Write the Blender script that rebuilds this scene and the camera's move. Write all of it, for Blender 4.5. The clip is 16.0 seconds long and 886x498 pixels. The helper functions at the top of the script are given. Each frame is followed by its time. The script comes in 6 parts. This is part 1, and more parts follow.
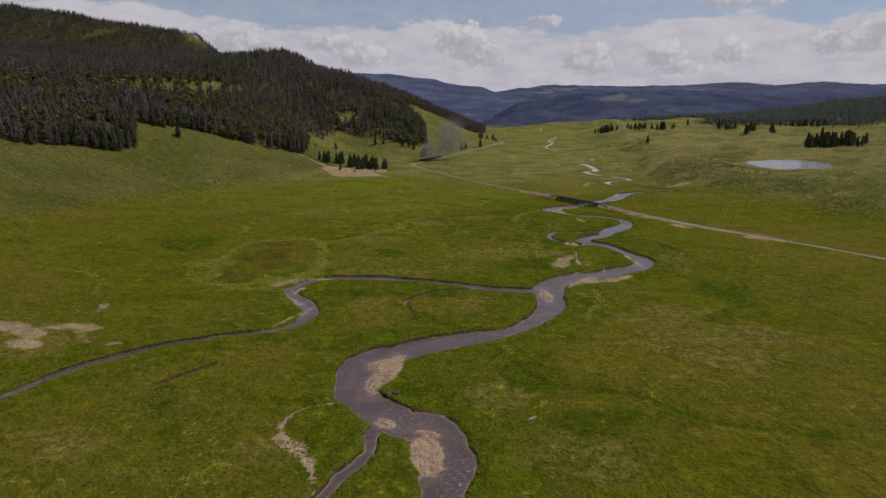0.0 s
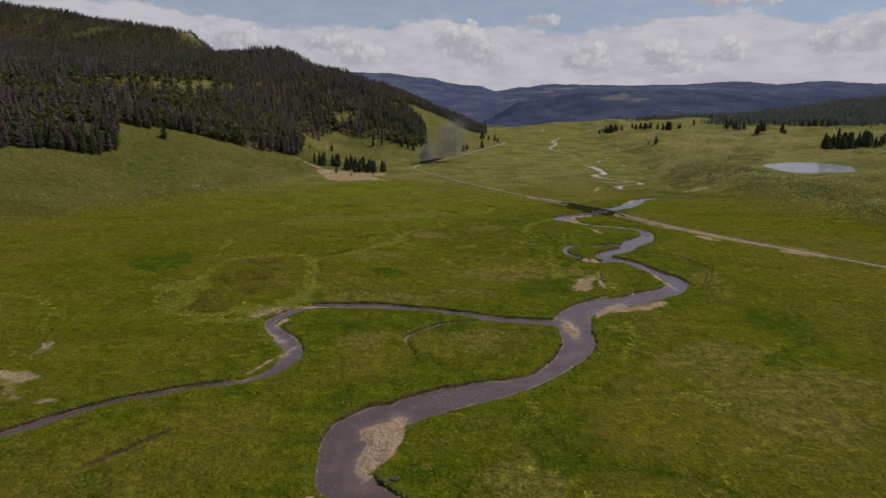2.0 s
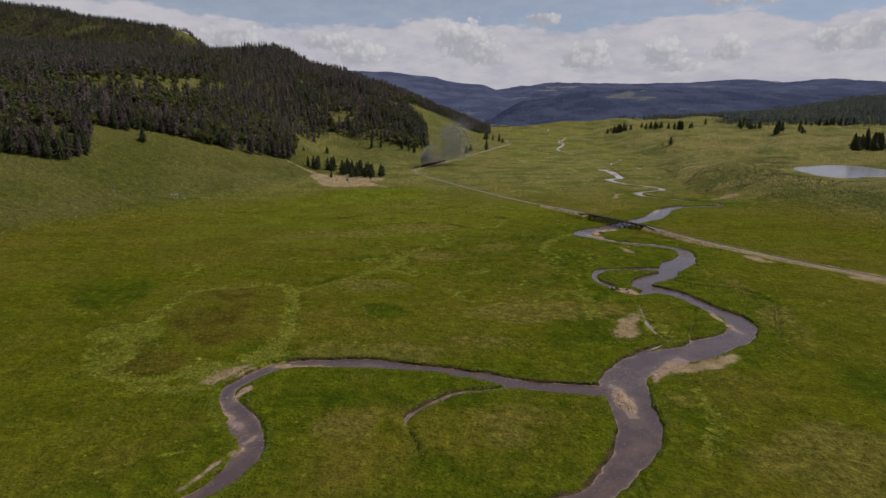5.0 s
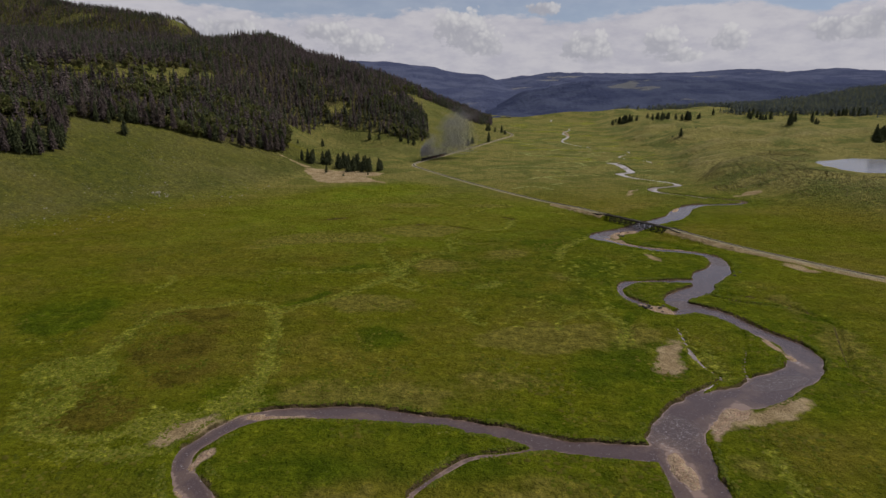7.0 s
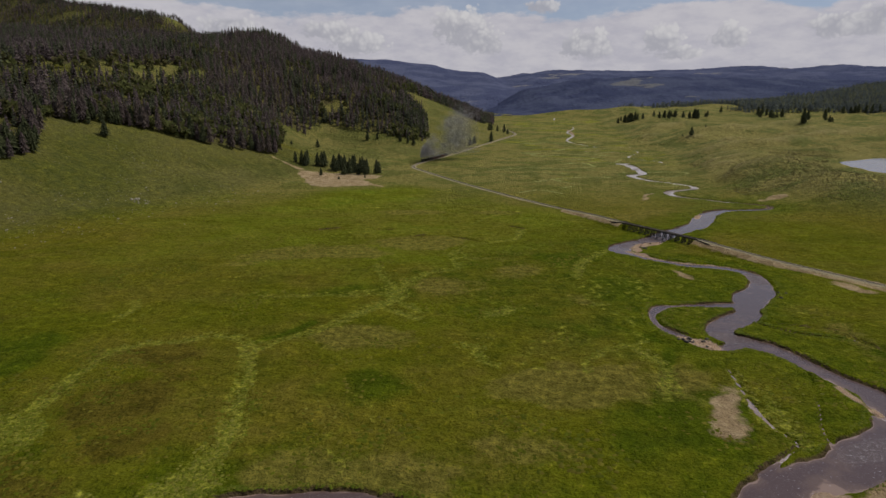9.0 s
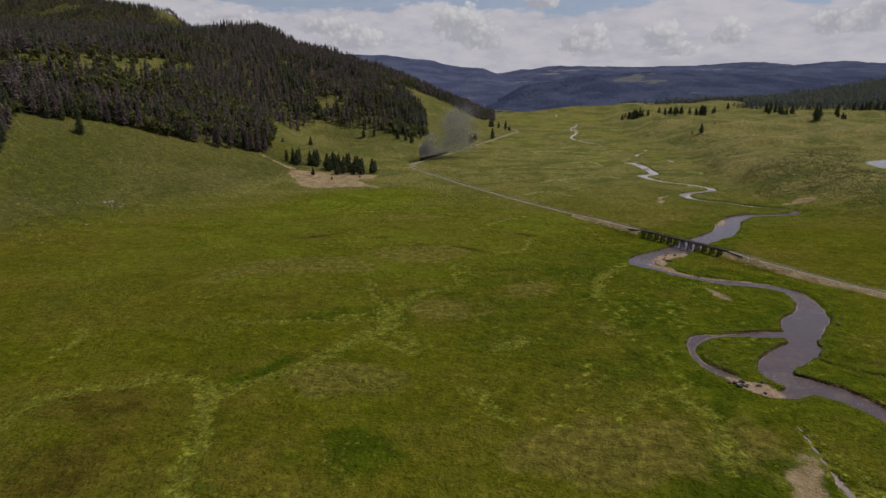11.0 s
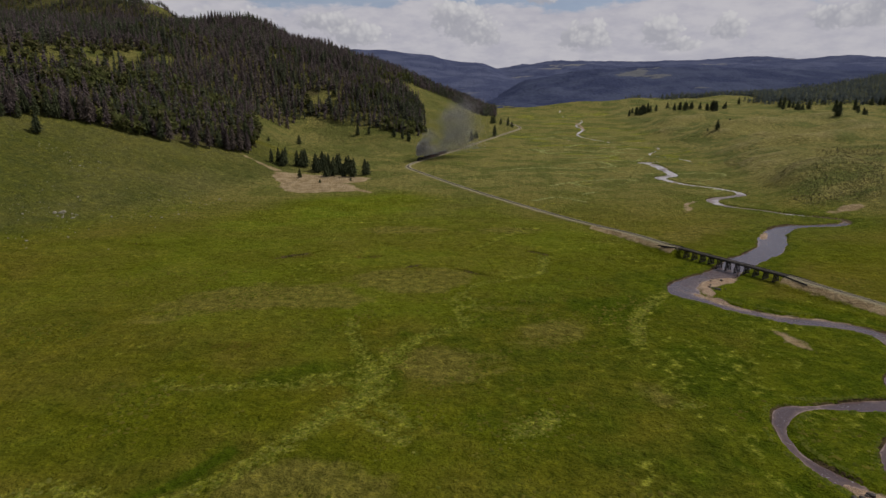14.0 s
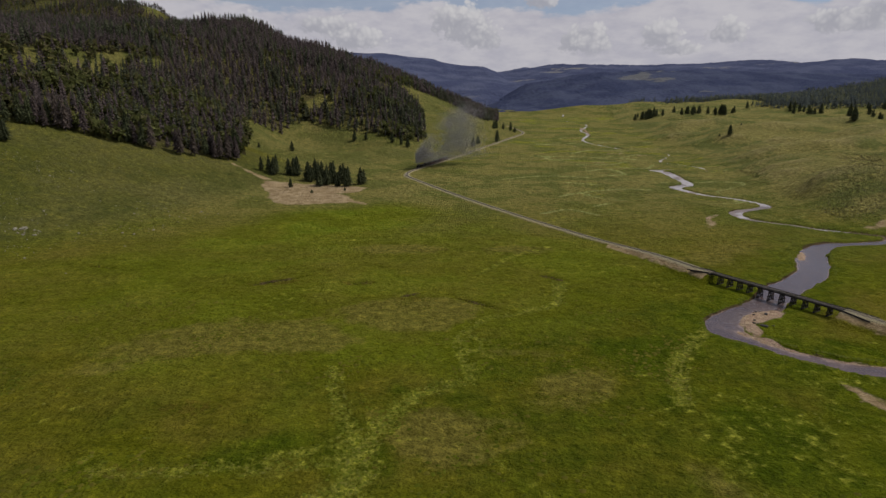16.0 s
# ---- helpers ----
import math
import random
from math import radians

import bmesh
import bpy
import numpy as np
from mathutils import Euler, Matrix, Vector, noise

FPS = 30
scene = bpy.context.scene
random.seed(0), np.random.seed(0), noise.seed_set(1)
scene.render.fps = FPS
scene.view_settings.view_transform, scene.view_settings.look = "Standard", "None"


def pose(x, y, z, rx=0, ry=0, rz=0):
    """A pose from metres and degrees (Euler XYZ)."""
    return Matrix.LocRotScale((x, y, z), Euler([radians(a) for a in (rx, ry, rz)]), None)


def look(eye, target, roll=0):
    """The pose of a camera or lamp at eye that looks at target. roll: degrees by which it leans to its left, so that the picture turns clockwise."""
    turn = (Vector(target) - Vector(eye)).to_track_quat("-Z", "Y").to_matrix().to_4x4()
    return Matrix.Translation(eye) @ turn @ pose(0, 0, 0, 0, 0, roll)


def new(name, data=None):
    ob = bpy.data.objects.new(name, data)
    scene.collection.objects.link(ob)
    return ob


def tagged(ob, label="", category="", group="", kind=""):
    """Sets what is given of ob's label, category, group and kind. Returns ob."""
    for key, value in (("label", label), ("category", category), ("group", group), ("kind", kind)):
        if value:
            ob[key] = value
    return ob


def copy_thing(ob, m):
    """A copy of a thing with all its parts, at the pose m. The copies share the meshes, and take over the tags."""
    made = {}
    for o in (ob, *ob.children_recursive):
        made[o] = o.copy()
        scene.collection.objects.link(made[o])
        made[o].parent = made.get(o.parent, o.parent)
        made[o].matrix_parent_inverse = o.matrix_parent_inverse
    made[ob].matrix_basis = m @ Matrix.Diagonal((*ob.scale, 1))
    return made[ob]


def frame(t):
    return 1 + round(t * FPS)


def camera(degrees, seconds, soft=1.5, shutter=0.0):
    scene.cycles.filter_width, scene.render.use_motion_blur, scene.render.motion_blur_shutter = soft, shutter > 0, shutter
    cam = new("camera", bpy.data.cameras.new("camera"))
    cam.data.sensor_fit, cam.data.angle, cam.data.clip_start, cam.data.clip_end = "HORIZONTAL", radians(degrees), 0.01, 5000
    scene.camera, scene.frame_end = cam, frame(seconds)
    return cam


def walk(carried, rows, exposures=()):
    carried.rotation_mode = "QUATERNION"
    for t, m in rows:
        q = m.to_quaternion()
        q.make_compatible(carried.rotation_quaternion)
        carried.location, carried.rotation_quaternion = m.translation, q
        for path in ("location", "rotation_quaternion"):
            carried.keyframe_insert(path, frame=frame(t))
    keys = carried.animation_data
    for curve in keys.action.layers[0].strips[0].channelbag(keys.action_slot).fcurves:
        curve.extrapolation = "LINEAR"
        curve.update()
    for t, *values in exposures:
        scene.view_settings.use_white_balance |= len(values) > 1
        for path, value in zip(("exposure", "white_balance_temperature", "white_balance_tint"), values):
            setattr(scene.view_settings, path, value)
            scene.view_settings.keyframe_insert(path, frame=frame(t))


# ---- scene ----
cam = camera(73.2, 16.0)
PATH = [
    (0, (1.059, -6.007, 75.197), (1.1, -4.059, 74.746), 0.6),
    (0.5, (0.467, 3.67, 75.391), (0.508, 5.619, 74.942), 0.5),
    (1, (-0.183, 13.193, 75.595), (-0.139, 15.141, 75.145), 0.5),
    (1.5, (-0.724, 22.723, 75.815), (-0.68, 24.67, 75.363), 0.6),
    (2, (-1.209, 32.182, 76.015), (-1.164, 34.13, 75.562), 0.6),
    (2.5, (-1.491, 41.516, 76.203), (-1.446, 43.464, 75.749), 0.6),
    (3, (-1.634, 50.698, 76.362), (-1.59, 52.645, 75.908), 0.6),
    (3.5, (-1.892, 59.736, 76.522), (-1.85, 61.683, 76.069), 0.5),
    (4, (-2.229, 68.656, 76.632), (-2.188, 70.604, 76.18), 0.5),
    (6.5, (-4.554, 113.522, 76.972), (-4.509, 115.463, 76.495), 0.4),
    (7, (-4.948, 122.417, 76.943), (-4.903, 124.357, 76.457), 0.4),
    (7.5, (-5.191, 131.133, 76.855), (-5.149, 133.072, 76.366), 0.3),
    (8, (-5.395, 139.921, 76.814), (-5.351, 141.861, 76.327), 0.2),
    (8.5, (-5.464, 148.95, 76.748), (-5.42, 150.889, 76.26), 0.2),
    (9, (-5.559, 157.941, 76.697), (-5.515, 159.879, 76.206), 0.2),
    (9.2, (-5.556, 161.456, 76.671), (-5.51, 163.393, 76.177), 0.2),
    (11.5, (-5.623, 201.474, 75.326), (-5.575, 203.409, 74.822), 0.3),
    (12, (-5.4, 209.992, 75.102), (-5.351, 211.926, 74.595), 0.2),
    (12.5, (-5.053, 218.498, 74.839), (-5.004, 220.432, 74.329), 0.2),
    (13, (-4.764, 227.058, 74.64), (-4.716, 228.991, 74.128), 0.3),
    (13.5, (-4.573, 235.553, 74.589), (-4.525, 237.485, 74.074), 0.3),
    (14, (-4.45, 243.815, 74.567), (-4.4, 245.747, 74.051), 0.2),
    (14.5, (-4.314, 252.007, 74.468), (-4.263, 253.938, 73.95), 0.3),
    (15, (-4.137, 260.349, 74.412), (-4.087, 262.28, 73.897), 0.3),
    (15.5, (-3.959, 269.022, 74.523), (-3.909, 270.956, 74.013), 0.2),
    (16, (-3.857, 277.819, 74.69), (-3.808, 279.754, 74.185), 0.2),
]
walk(cam, [(t, look(eye, target, roll)) for t, eye, target, roll in PATH], [(0.0, -0.11), (7.0, -0.13), (12.0, -0.17), (16.0, -0.18)])

# ---- world and sun ----
SUN_EL, SUN_AZ = 51.0, 78.0        # elevation; azimuth from +y towards +x
world = bpy.data.worlds.new("sky")
scene.world = world
world.use_nodes = True


def build_sky():
    nt = world.node_tree
    nt.nodes.clear()
    N, L = nt.nodes.new, nt.links.new
    out, bg = N("ShaderNodeOutputWorld"), N("ShaderNodeBackground")
    sky = N("ShaderNodeTexSky")
    sky.sky_type, sky.sun_disc = "NISHITA", False
    sky.sun_elevation, sky.sun_rotation = radians(SUN_EL), radians(SUN_AZ)
    sky.altitude, sky.air_density, sky.dust_density = 2900, 1.0, 0.6
    co = N("ShaderNodeTexCoord")
    sep = N("ShaderNodeSeparateXYZ")
    L(co.outputs["Generated"], sep.inputs[0])

    def m(op, a, b=None, c=None, clamp=False):
        n = N("ShaderNodeMath")
        n.operation, n.use_clamp = op, clamp
        for i, v in enumerate((a, b, c)):
            if v is None:
                continue
            if isinstance(v, (int, float)):
                n.inputs[i].default_value = v
            else:
                L(v, n.inputs[i])
        return n.outputs[0]

    def ramp(v, lo, hi):
        n = N("ShaderNodeMapRange")
        n.interpolation_type = "SMOOTHSTEP"
        n.inputs[1].default_value, n.inputs[2].default_value = lo, hi
        L(v, n.inputs[0])
        return n.outputs[0]

    def mix(f, a, b):
        n = N("ShaderNodeMix")
        n.data_type = "RGBA"
        if isinstance(f, float):
            n.inputs[0].default_value = f
        else:
            L(f, n.inputs[0])
        for s, v in ((n.inputs[6], a), (n.inputs[7], b)):
            if isinstance(v, tuple):
                s.default_value = (*v, 1)
            else:
                L(v, s)
        return n.outputs[2]

    def noise_of(vec, scale, detail=5.0, rough=0.55):
        n = N("ShaderNodeTexNoise")
        n.inputs["Scale"].default_value = scale
        n.inputs["Detail"].default_value = detail
        n.inputs["Roughness"].default_value = rough
        L(vec, n.inputs["Vector"])
        return n.outputs[0]

    x, y, z = sep.outputs
    # a bearing and a height angle, so that cumulus rows keep flat bases all round
    az = m("ARCTAN2", x, y)
    el = m("ARCSINE", z)
    comb = N("ShaderNodeCombineXYZ")
    L(m("MULTIPLY", az, 1.0), comb.inputs[0])
    L(m("MULTIPLY", el, 2.6), comb.inputs[1])
    flat = comb.outputs[0]
    wide = noise_of(flat, 5.0, 6.0, 0.55)
    fine = noise_of(flat, 22.0, 7.0, 0.6)
    # cover: nearly closed low down, broken open higher up
    limit = m("ADD", m("MULTIPLY", ramp(el, 0.100, 0.150), 0.27), 0.27)
    cover = ramp(m("SUBTRACT", m("ADD", m("MULTIPLY", wide, 0.75), m("MULTIPLY", fine, 0.25)), limit), -0.03, 0.10)
    tone = ramp(m("ADD", m("MULTIPLY", fine, 0.6), m("MULTIPLY", wide, 0.4)), 0.36, 0.62)
    veil = mix(tone, (5.9, 5.8, 6.6), (7.2, 7.0, 7.5))
    thin = m("MAXIMUM", cover, m("ADD", 0.30, m("MULTIPLY", wide, 0.25)))
    col = mix(thin, sky.outputs[0], veil)
    # single heaped clouds: bearing, height, half width, half height
    puffs = ((0.035, 0.112, 0.034, 0.026), (0.063, 0.100, 0.050, 0.034), (0.092, 0.086, 0.036, 0.022), (0.225, 0.078, 0.022, 0.018), (0.250, 0.082, 0.042, 0.028), (0.385, 0.066, 0.032, 0.012), (0.357, 0.086, 0.031, 0.024),
             (0.447, 0.088, 0.029, 0.020), (0.598, 0.096, 0.056, 0.019), (0.640, 0.106, 0.042, 0.020), (0.430, 0.157, 0.040, 0.012), (0.490, 0.153, 0.024, 0.007), (-0.297, 0.098, 0.055, 0.024), (-0.154, 0.101, 0.055, 0.018),
             (-0.112, 0.084, 0.050, 0.022), (0.175, 0.137, 0.034, 0.012))
    puffs += ((0.95, 0.10, 0.06, 0.03), (-0.8, 0.12, 0.07, 0.04), (1.7, 0.14, 0.09, 0.04), (2.6, 0.12, 0.08, 0.04), (-1.8, 0.15, 0.10, 0.05))

    def lumps(scale):
        n = N("ShaderNodeTexVoronoi")
        n.inputs["Scale"].default_value = scale
        L(warped, n.inputs["Vector"])
        return n.outputs["Distance"]

    round_sky = N("ShaderNodeCombineXYZ")
    L(az, round_sky.inputs[0])
    L(el, round_sky.inputs[1])
    warp = N("ShaderNodeVectorMath")
    warp.operation = "MULTIPLY_ADD"
    wn = N("ShaderNodeTexNoise")
    wn.inputs["Scale"].default_value = 30.0
    L(round_sky.outputs[0], wn.inputs["Vector"])
    L(wn.outputs["Color"], warp.inputs[0])
    warp.inputs[1].default_value = (0.02, 0.02, 0.0)
    L(round_sky.outputs[0], warp.inputs[2])
    warped = warp.outputs[0]
    heap = m("ADD", m("MULTIPLY", lumps(60.0), 0.6), m("MULTIPLY", lumps(150.0), 0.4))
    for a, e, w, h in puffs:
        u = m("DIVIDE", m("SUBTRACT", az, a), w)
        v = m("DIVIDE", m("SUBTRACT", el, e), h * 1.05)
        r = m("SQRT", m("ADD", m("MULTIPLY", u, u), m("MULTIPLY", v, v)))
        edge = m("ADD", r, m("ADD", m("MULTIPLY", m("SUBTRACT", heap, 0.40), 0.95), m("MULTIPLY", m("SUBTRACT", fine, 0.5), 0.8)))
        # ragged bright crowns, flat faint bases
        mask = m("MULTIPLY", ramp(edge, 1.08, 0.78), ramp(v, -1.15, -0.45))
        lit = ramp(m("ADD", m("ADD", m("MULTIPLY", v, 0.65), m("MULTIPLY", u, 0.32)), m("MULTIPLY", m("SUBTRACT", 0.42, heap), 1.7)), -0.7, 0.75)
        body = mix(lit, (5.0, 5.0, 5.6), (8.1, 7.95, 8.1))
        col = mix(m("MULTIPLY", mask, 0.85), col, body)
    L(col, bg.inputs[0])
    bg.inputs[1].default_value = 0.078
    L(bg.outputs[0], out.inputs[0])


build_sky()
sun_data = bpy.data.lights.new("sun", "SUN")
sun_data.energy, sun_data.angle, sun_data.color = 3.0, radians(0.6), (1.0, 0.955, 0.88)
sun = new("sun", sun_data)
sun.matrix_world = look((1500 * math.sin(radians(SUN_AZ)), 1500 * math.cos(radians(SUN_AZ)), 1500 * math.tan(radians(SUN_EL))), (0, 0, 0))


# ---- materials ----
def material(name):
    mat = bpy.data.materials.new(name)
    mat.use_nodes = True
    return mat, mat.node_tree


class Graph:
    """Short calls for node graphs."""

    def __init__(self, name):
        self.mat, self.nt = material(name)
        self.bsdf = self.nt.nodes["Principled BSDF"]
        self.pos = self.nt.nodes.new("ShaderNodeNewGeometry").outputs["Position"]

    def link(self, a, b):
        self.nt.links.new(a, b)

    def put(self, sock, v):
        if isinstance(v, tuple):
            sock.default_value = (*v, 1) if len(v) == 3 and len(sock.default_value) == 4 else v
        elif isinstance(v, (int, float)):
            sock.default_value = v
        else:
            self.link(v, sock)

    def math(self, op, a, b=0.0, clamp=False):
        n = self.nt.nodes.new("ShaderNodeMath")
        n.operation, n.use_clamp = op, clamp
        self.put(n.inputs[0], a)
        self.put(n.inputs[1], b)
        return n.outputs[0]

    def ramp(self, v, lo, hi, a=0.0, b=1.0):
        n = self.nt.nodes.new("ShaderNodeMapRange")
        n.interpolation_type = "SMOOTHSTEP"
        for i, w in ((1, lo), (2, hi), (3, a), (4, b)):
            n.inputs[i].default_value = w
        self.put(n.inputs[0], v)
        return n.outputs[0]

    def mix(self, f, a, b, mode="MIX"):
        n = self.nt.nodes.new("ShaderNodeMix")
        n.data_type, n.blend_type = "RGBA", mode
        self.put(n.inputs[0], f)
        self.put(n.inputs[6], a)
        self.put(n.inputs[7], b)
        return n.outputs[2]

    def noise(self, size, detail=4.0, rough=0.55, vec=None, stretch=None):
        n = self.nt.nodes.new("ShaderNodeTexNoise")
        n.inputs["Scale"].default_value = 1.0 / size
        n.inputs["Detail"].default_value = detail
        n.inputs["Roughness"].default_value = rough
        v = self.pos if vec is None else vec
        if stretch:
            s = self.nt.nodes.new("ShaderNodeMapping")
            s.inputs["Scale"].default_value = stretch
            self.link(v, s.inputs[0])
            v = s.outputs[0]
        self.link(v, n.inputs["Vector"])
        return n.outputs[0]

    def cells(self, size, out="Distance"):
        n = self.nt.nodes.new("ShaderNodeTexVoronoi")
        n.inputs["Scale"].default_value = 1.0 / size
        self.link(self.pos, n.inputs["Vector"])
        return n.outputs[out]

    def attr(self, name):
        n = self.nt.nodes.new("ShaderNodeAttribute")
        n.attribute_name = name
        return n.outputs["Fac"]

    def any_random(self):
        return self.nt.nodes.new("ShaderNodeObjectInfo").outputs["Random"]

    def island(self):
        return self.nt.nodes.new("ShaderNodeNewGeometry").outputs["Random Per Island"]

    def bump(self, height, strength, distance):
        n = self.nt.nodes.new("ShaderNodeBump")
        n.inputs["Strength"].default_value = strength
        n.inputs["Distance"].default_value = distance
        self.put(n.inputs["Height"], height)
        self.link(n.outputs[0], self.bsdf.inputs["Normal"])

    def done(self, colour, rough=0.9, metal=0.0, spec=0.3):
        self.put(self.bsdf.inputs["Base Color"], colour)
        self.put(self.bsdf.inputs["Roughness"], rough)
        self.put(self.bsdf.inputs["Metallic"], metal)
        self.put(self.bsdf.inputs["Specular IOR Level"], spec)
        return self.mat


def meadow_material():
    g = Graph("meadow")
    big, mid = g.noise(95, 4), g.noise(17, 5, 0.6)
    small, tuft = g.noise(3.2, 5, 0.62), g.noise(0.55, 4, 0.65)
    clump = g.noise(1.15, 4, 0.7)
    streak = g.noise(30, 5, 0.6, stretch=(0.7, 1.15, 1.0))
    col = g.mix(g.ramp(big, 0.40, 0.60), (0.134, 0.122, 0.014), (0.096, 0.104, 0.006))
    col = g.mix(g.ramp(mid, 0.36, 0.66), col, g.mix(g.ramp(big, 0.45, 0.6), (0.136, 0.118, 0.020), (0.118, 0.130, 0.009)))
    col = g.mix(g.math("MULTIPLY", g.ramp(streak, 0.44, 0.66), 0.55), col, (0.068, 0.084, 0.005))
    rust = g.noise(38, 6, 0.62, stretch=(1.0, 1.3, 1.0))
    col = g.mix(g.ramp(rust, 0.50, 0.70, 0.0, 0.45), col, (0.152, 0.122, 0.027))
    blot = g.noise(7.5, 6, 0.66)
    col = g.mix(g.ramp(blot, 0.50, 0.68, 0.0, 0.4), col, (0.150, 0.136, 0.014))
    col = g.mix(g.ramp(blot, 0.50, 0.34, 0.0, 0.5), col, (0.064, 0.072, 0.005))
    rank = g.attr("rank")
    rk = g.ramp(g.math("ADD", rank, g.math("MULTIPLY", g.math("SUBTRACT", mid, 0.5), 1.2)), 0.25, 0.9)
    col = g.mix(g.math("MULTIPLY", rk, 0.92), col, g.mix(g.ramp(blot, 0.4, 0.6), (0.042, 0.066, 0.003), (0.066, 0.094, 0.005)))
    # wet, rank grass by the water
    dw = g.attr("water_edge")
    wet = g.ramp(g.math("ADD", dw, g.math("MULTIPLY", g.math("SUBTRACT", mid, 0.5), 42.0)), 24.0, 2.0)
    col = g.mix(g.math("MULTIPLY", wet, 0.8), col, g.mix(g.ramp(blot, 0.40, 0.60), (0.056, 0.082, 0.004), (0.100, 0.120, 0.007)))
    lush = g.attr("lush")
    col = g.mix(g.math("MULTIPLY", lush, g.ramp(streak, 0.36, 0.56, 0.95, 0.35)), col, g.mix(g.ramp(mid, 0.4, 0.6), (0.110, 0.146, 0.012), (0.150, 0.172, 0.018)))
    # dry upland turf, greyed to put the haze of distance into its colour
    dry = g.attr("dry")
    dry_haze = g.mix(g.ramp(small, 0.35, 0.65), (0.165, 0.150, 0.060), (0.230, 0.202, 0.092))
    dry_haze = g.mix(g.ramp(g.noise(42, 5, 0.62), 0.44, 0.58), dry_haze, (0.110, 0.120, 0.046))
    dry_haze = g.mix(g.ramp(blot, 0.55, 0.66, 0.0, 0.7), dry_haze, (0.225, 0.196, 0.088))
    # pale dry grass on the mound tops, with their sunlit look painted in
    dry_haze = g.mix(g.math("MULTIPLY", g.attr("straw_light"), g.ramp(mid, 0.35, 0.6, 0.45, 0.9)), dry_haze, (0.250, 0.216, 0.115))
    col = g.mix(dry, col, dry_haze)
    hill = g.math("MULTIPLY", g.attr("hillside"), g.ramp(blot, 0.36, 0.6, 0.92, 0.6))
    col = g.mix(hill, col, g.mix(g.ramp(g.noise(60, 4), 0.4, 0.6), (0.072, 0.078, 0.027), (0.102, 0.099, 0.042)))
    tanm = g.ramp(g.math("ADD", g.attr("tan"), g.math("MULTIPLY", g.math("SUBTRACT", blot, 0.5), 2.0)), 0.3, 0.9)
    col = g.mix(g.math("MULTIPLY", tanm, 0.66), col, g.mix(g.ramp(small, 0.4, 0.6), (0.138, 0.116, 0.032), (0.188, 0.160, 0.045)))
    # dark sedge patches
    brown = g.attr("brown")
    bm = g.ramp(g.math("ADD", brown, g.math("MULTIPLY", g.math("SUBTRACT", small, 0.5), 3.2)), 0.35, 0.85)
    col = g.mix(g.math("MULTIPLY", bm, 0.8), col, g.mix(g.ramp(blot, 0.42, 0.56), (0.060, 0.046, 0.009), (0.104, 0.084, 0.015)))
    # pale tussocks of the old meanders
    pale = g.attr("pale")
    pm = g.ramp(g.math("ADD", pale, g.math("MULTIPLY", g.math("SUBTRACT", small, 0.5), 2.6)), 0.32, 0.98)
    palec = g.mix(g.ramp(clump, 0.38, 0.62), (0.134, 0.148, 0.015), (0.228, 0.234, 0.045))
    col = g.mix(g.math("MULTIPLY", pm, 0.9), col, palec)
    # bright sward on the old river beds up the valley
    cut = g.ramp(g.math("ADD", g.attr("cutoff"), g.math("MULTIPLY", g.math("SUBTRACT", blot, 0.5), 1.4)), 0.3, 0.8)
    col = g.mix(g.math("MULTIPLY", cut, 0.85), col, g.mix(g.ramp(small, 0.4, 0.6), (0.170, 0.195, 0.065), (0.290, 0.295, 0.150)))
    # needle litter under the trees
    woods = g.ramp(g.math("ADD", g.attr("woods"), g.math("MULTIPLY", g.math("SUBTRACT", small, 0.5), 0.9)), 0.3, 0.7)
    col = g.mix(g.math("MULTIPLY", woods, 0.85), col, g.mix(g.ramp(mid, 0.4, 0.6), (0.066, 0.056, 0.034), (0.080, 0.080, 0.030)))
    # tufts and dead thatch
    col = g.mix(g.ramp(tuft, 0.40, 0.66, 0.0, 0.40), col, g.mix(1.0, col, (1.8, 1.7, 1.5), "MULTIPLY"))
    col = g.mix(g.ramp(clump, 0.54, 0.70, 0.0, 0.5), col, g.mix(1.0, col, (1.6, 1.55, 1.4), "MULTIPLY"))
    col = g.mix(g.ramp(clump, 0.48, 0.34, 0.0, 0.75), col, g.mix(1.0, col, (0.5, 0.54, 0.5), "MULTIPLY"))
    col = g.mix(g.ramp(small, 0.48, 0.36, 0.0, 0.55), col, g.mix(1.0, col, (0.55, 0.6, 0.5), "MULTIPLY"))
    col = g.mix(g.ramp(small, 0.54, 0.66, 0.0, 0.6), col, g.mix(1.0, col, (1.7, 1.66, 1.4), "MULTIPLY"))
    speck = g.ramp(g.noise(0.9, 3, 0.7), 0.66, 0.74)
    col = g.mix(g.math("MULTIPLY", speck, g.ramp(mid, 0.45, 0.65, 0.05, 0.5)), col, (0.21, 0.185, 0.085))
    # bare gravel and soil
    bare = g.attr("bare_edge")
    bd = g.math("ADD", bare, g.math("ADD", g.math("MULTIPLY", g.math("SUBTRACT", small, 0.5), 4.5), g.math("MULTIPLY", g.math("SUBTRACT", tuft, 0.5), 1.6)))
    stones = g.cells(0.22, "Color")
    grav = g.mix(g.ramp(g.noise(2.4, 5, 0.6), 0.3, 0.7), (0.390, 0.268, 0.220), (0.520, 0.380, 0.320))
    grav = g.mix(0.16, grav, g.mix(1.0, grav, stones, "MULTIPLY"))
    soil = g.mix(g.ramp(blot, 0.40, 0.60), (0.310, 0.220, 0.150), (0.450, 0.335, 0.245))
    col = g.mix(g.ramp(bd, 0.7, -1.2, 0.0, 0.92), col, soil)
    bd = g.math("ADD", g.attr("bar_edge"), g.math("MULTIPLY", g.math("SUBTRACT", small, 0.5), 1.2))
    col = g.mix(g.ramp(bd, 0.4, -0.4), col, grav)
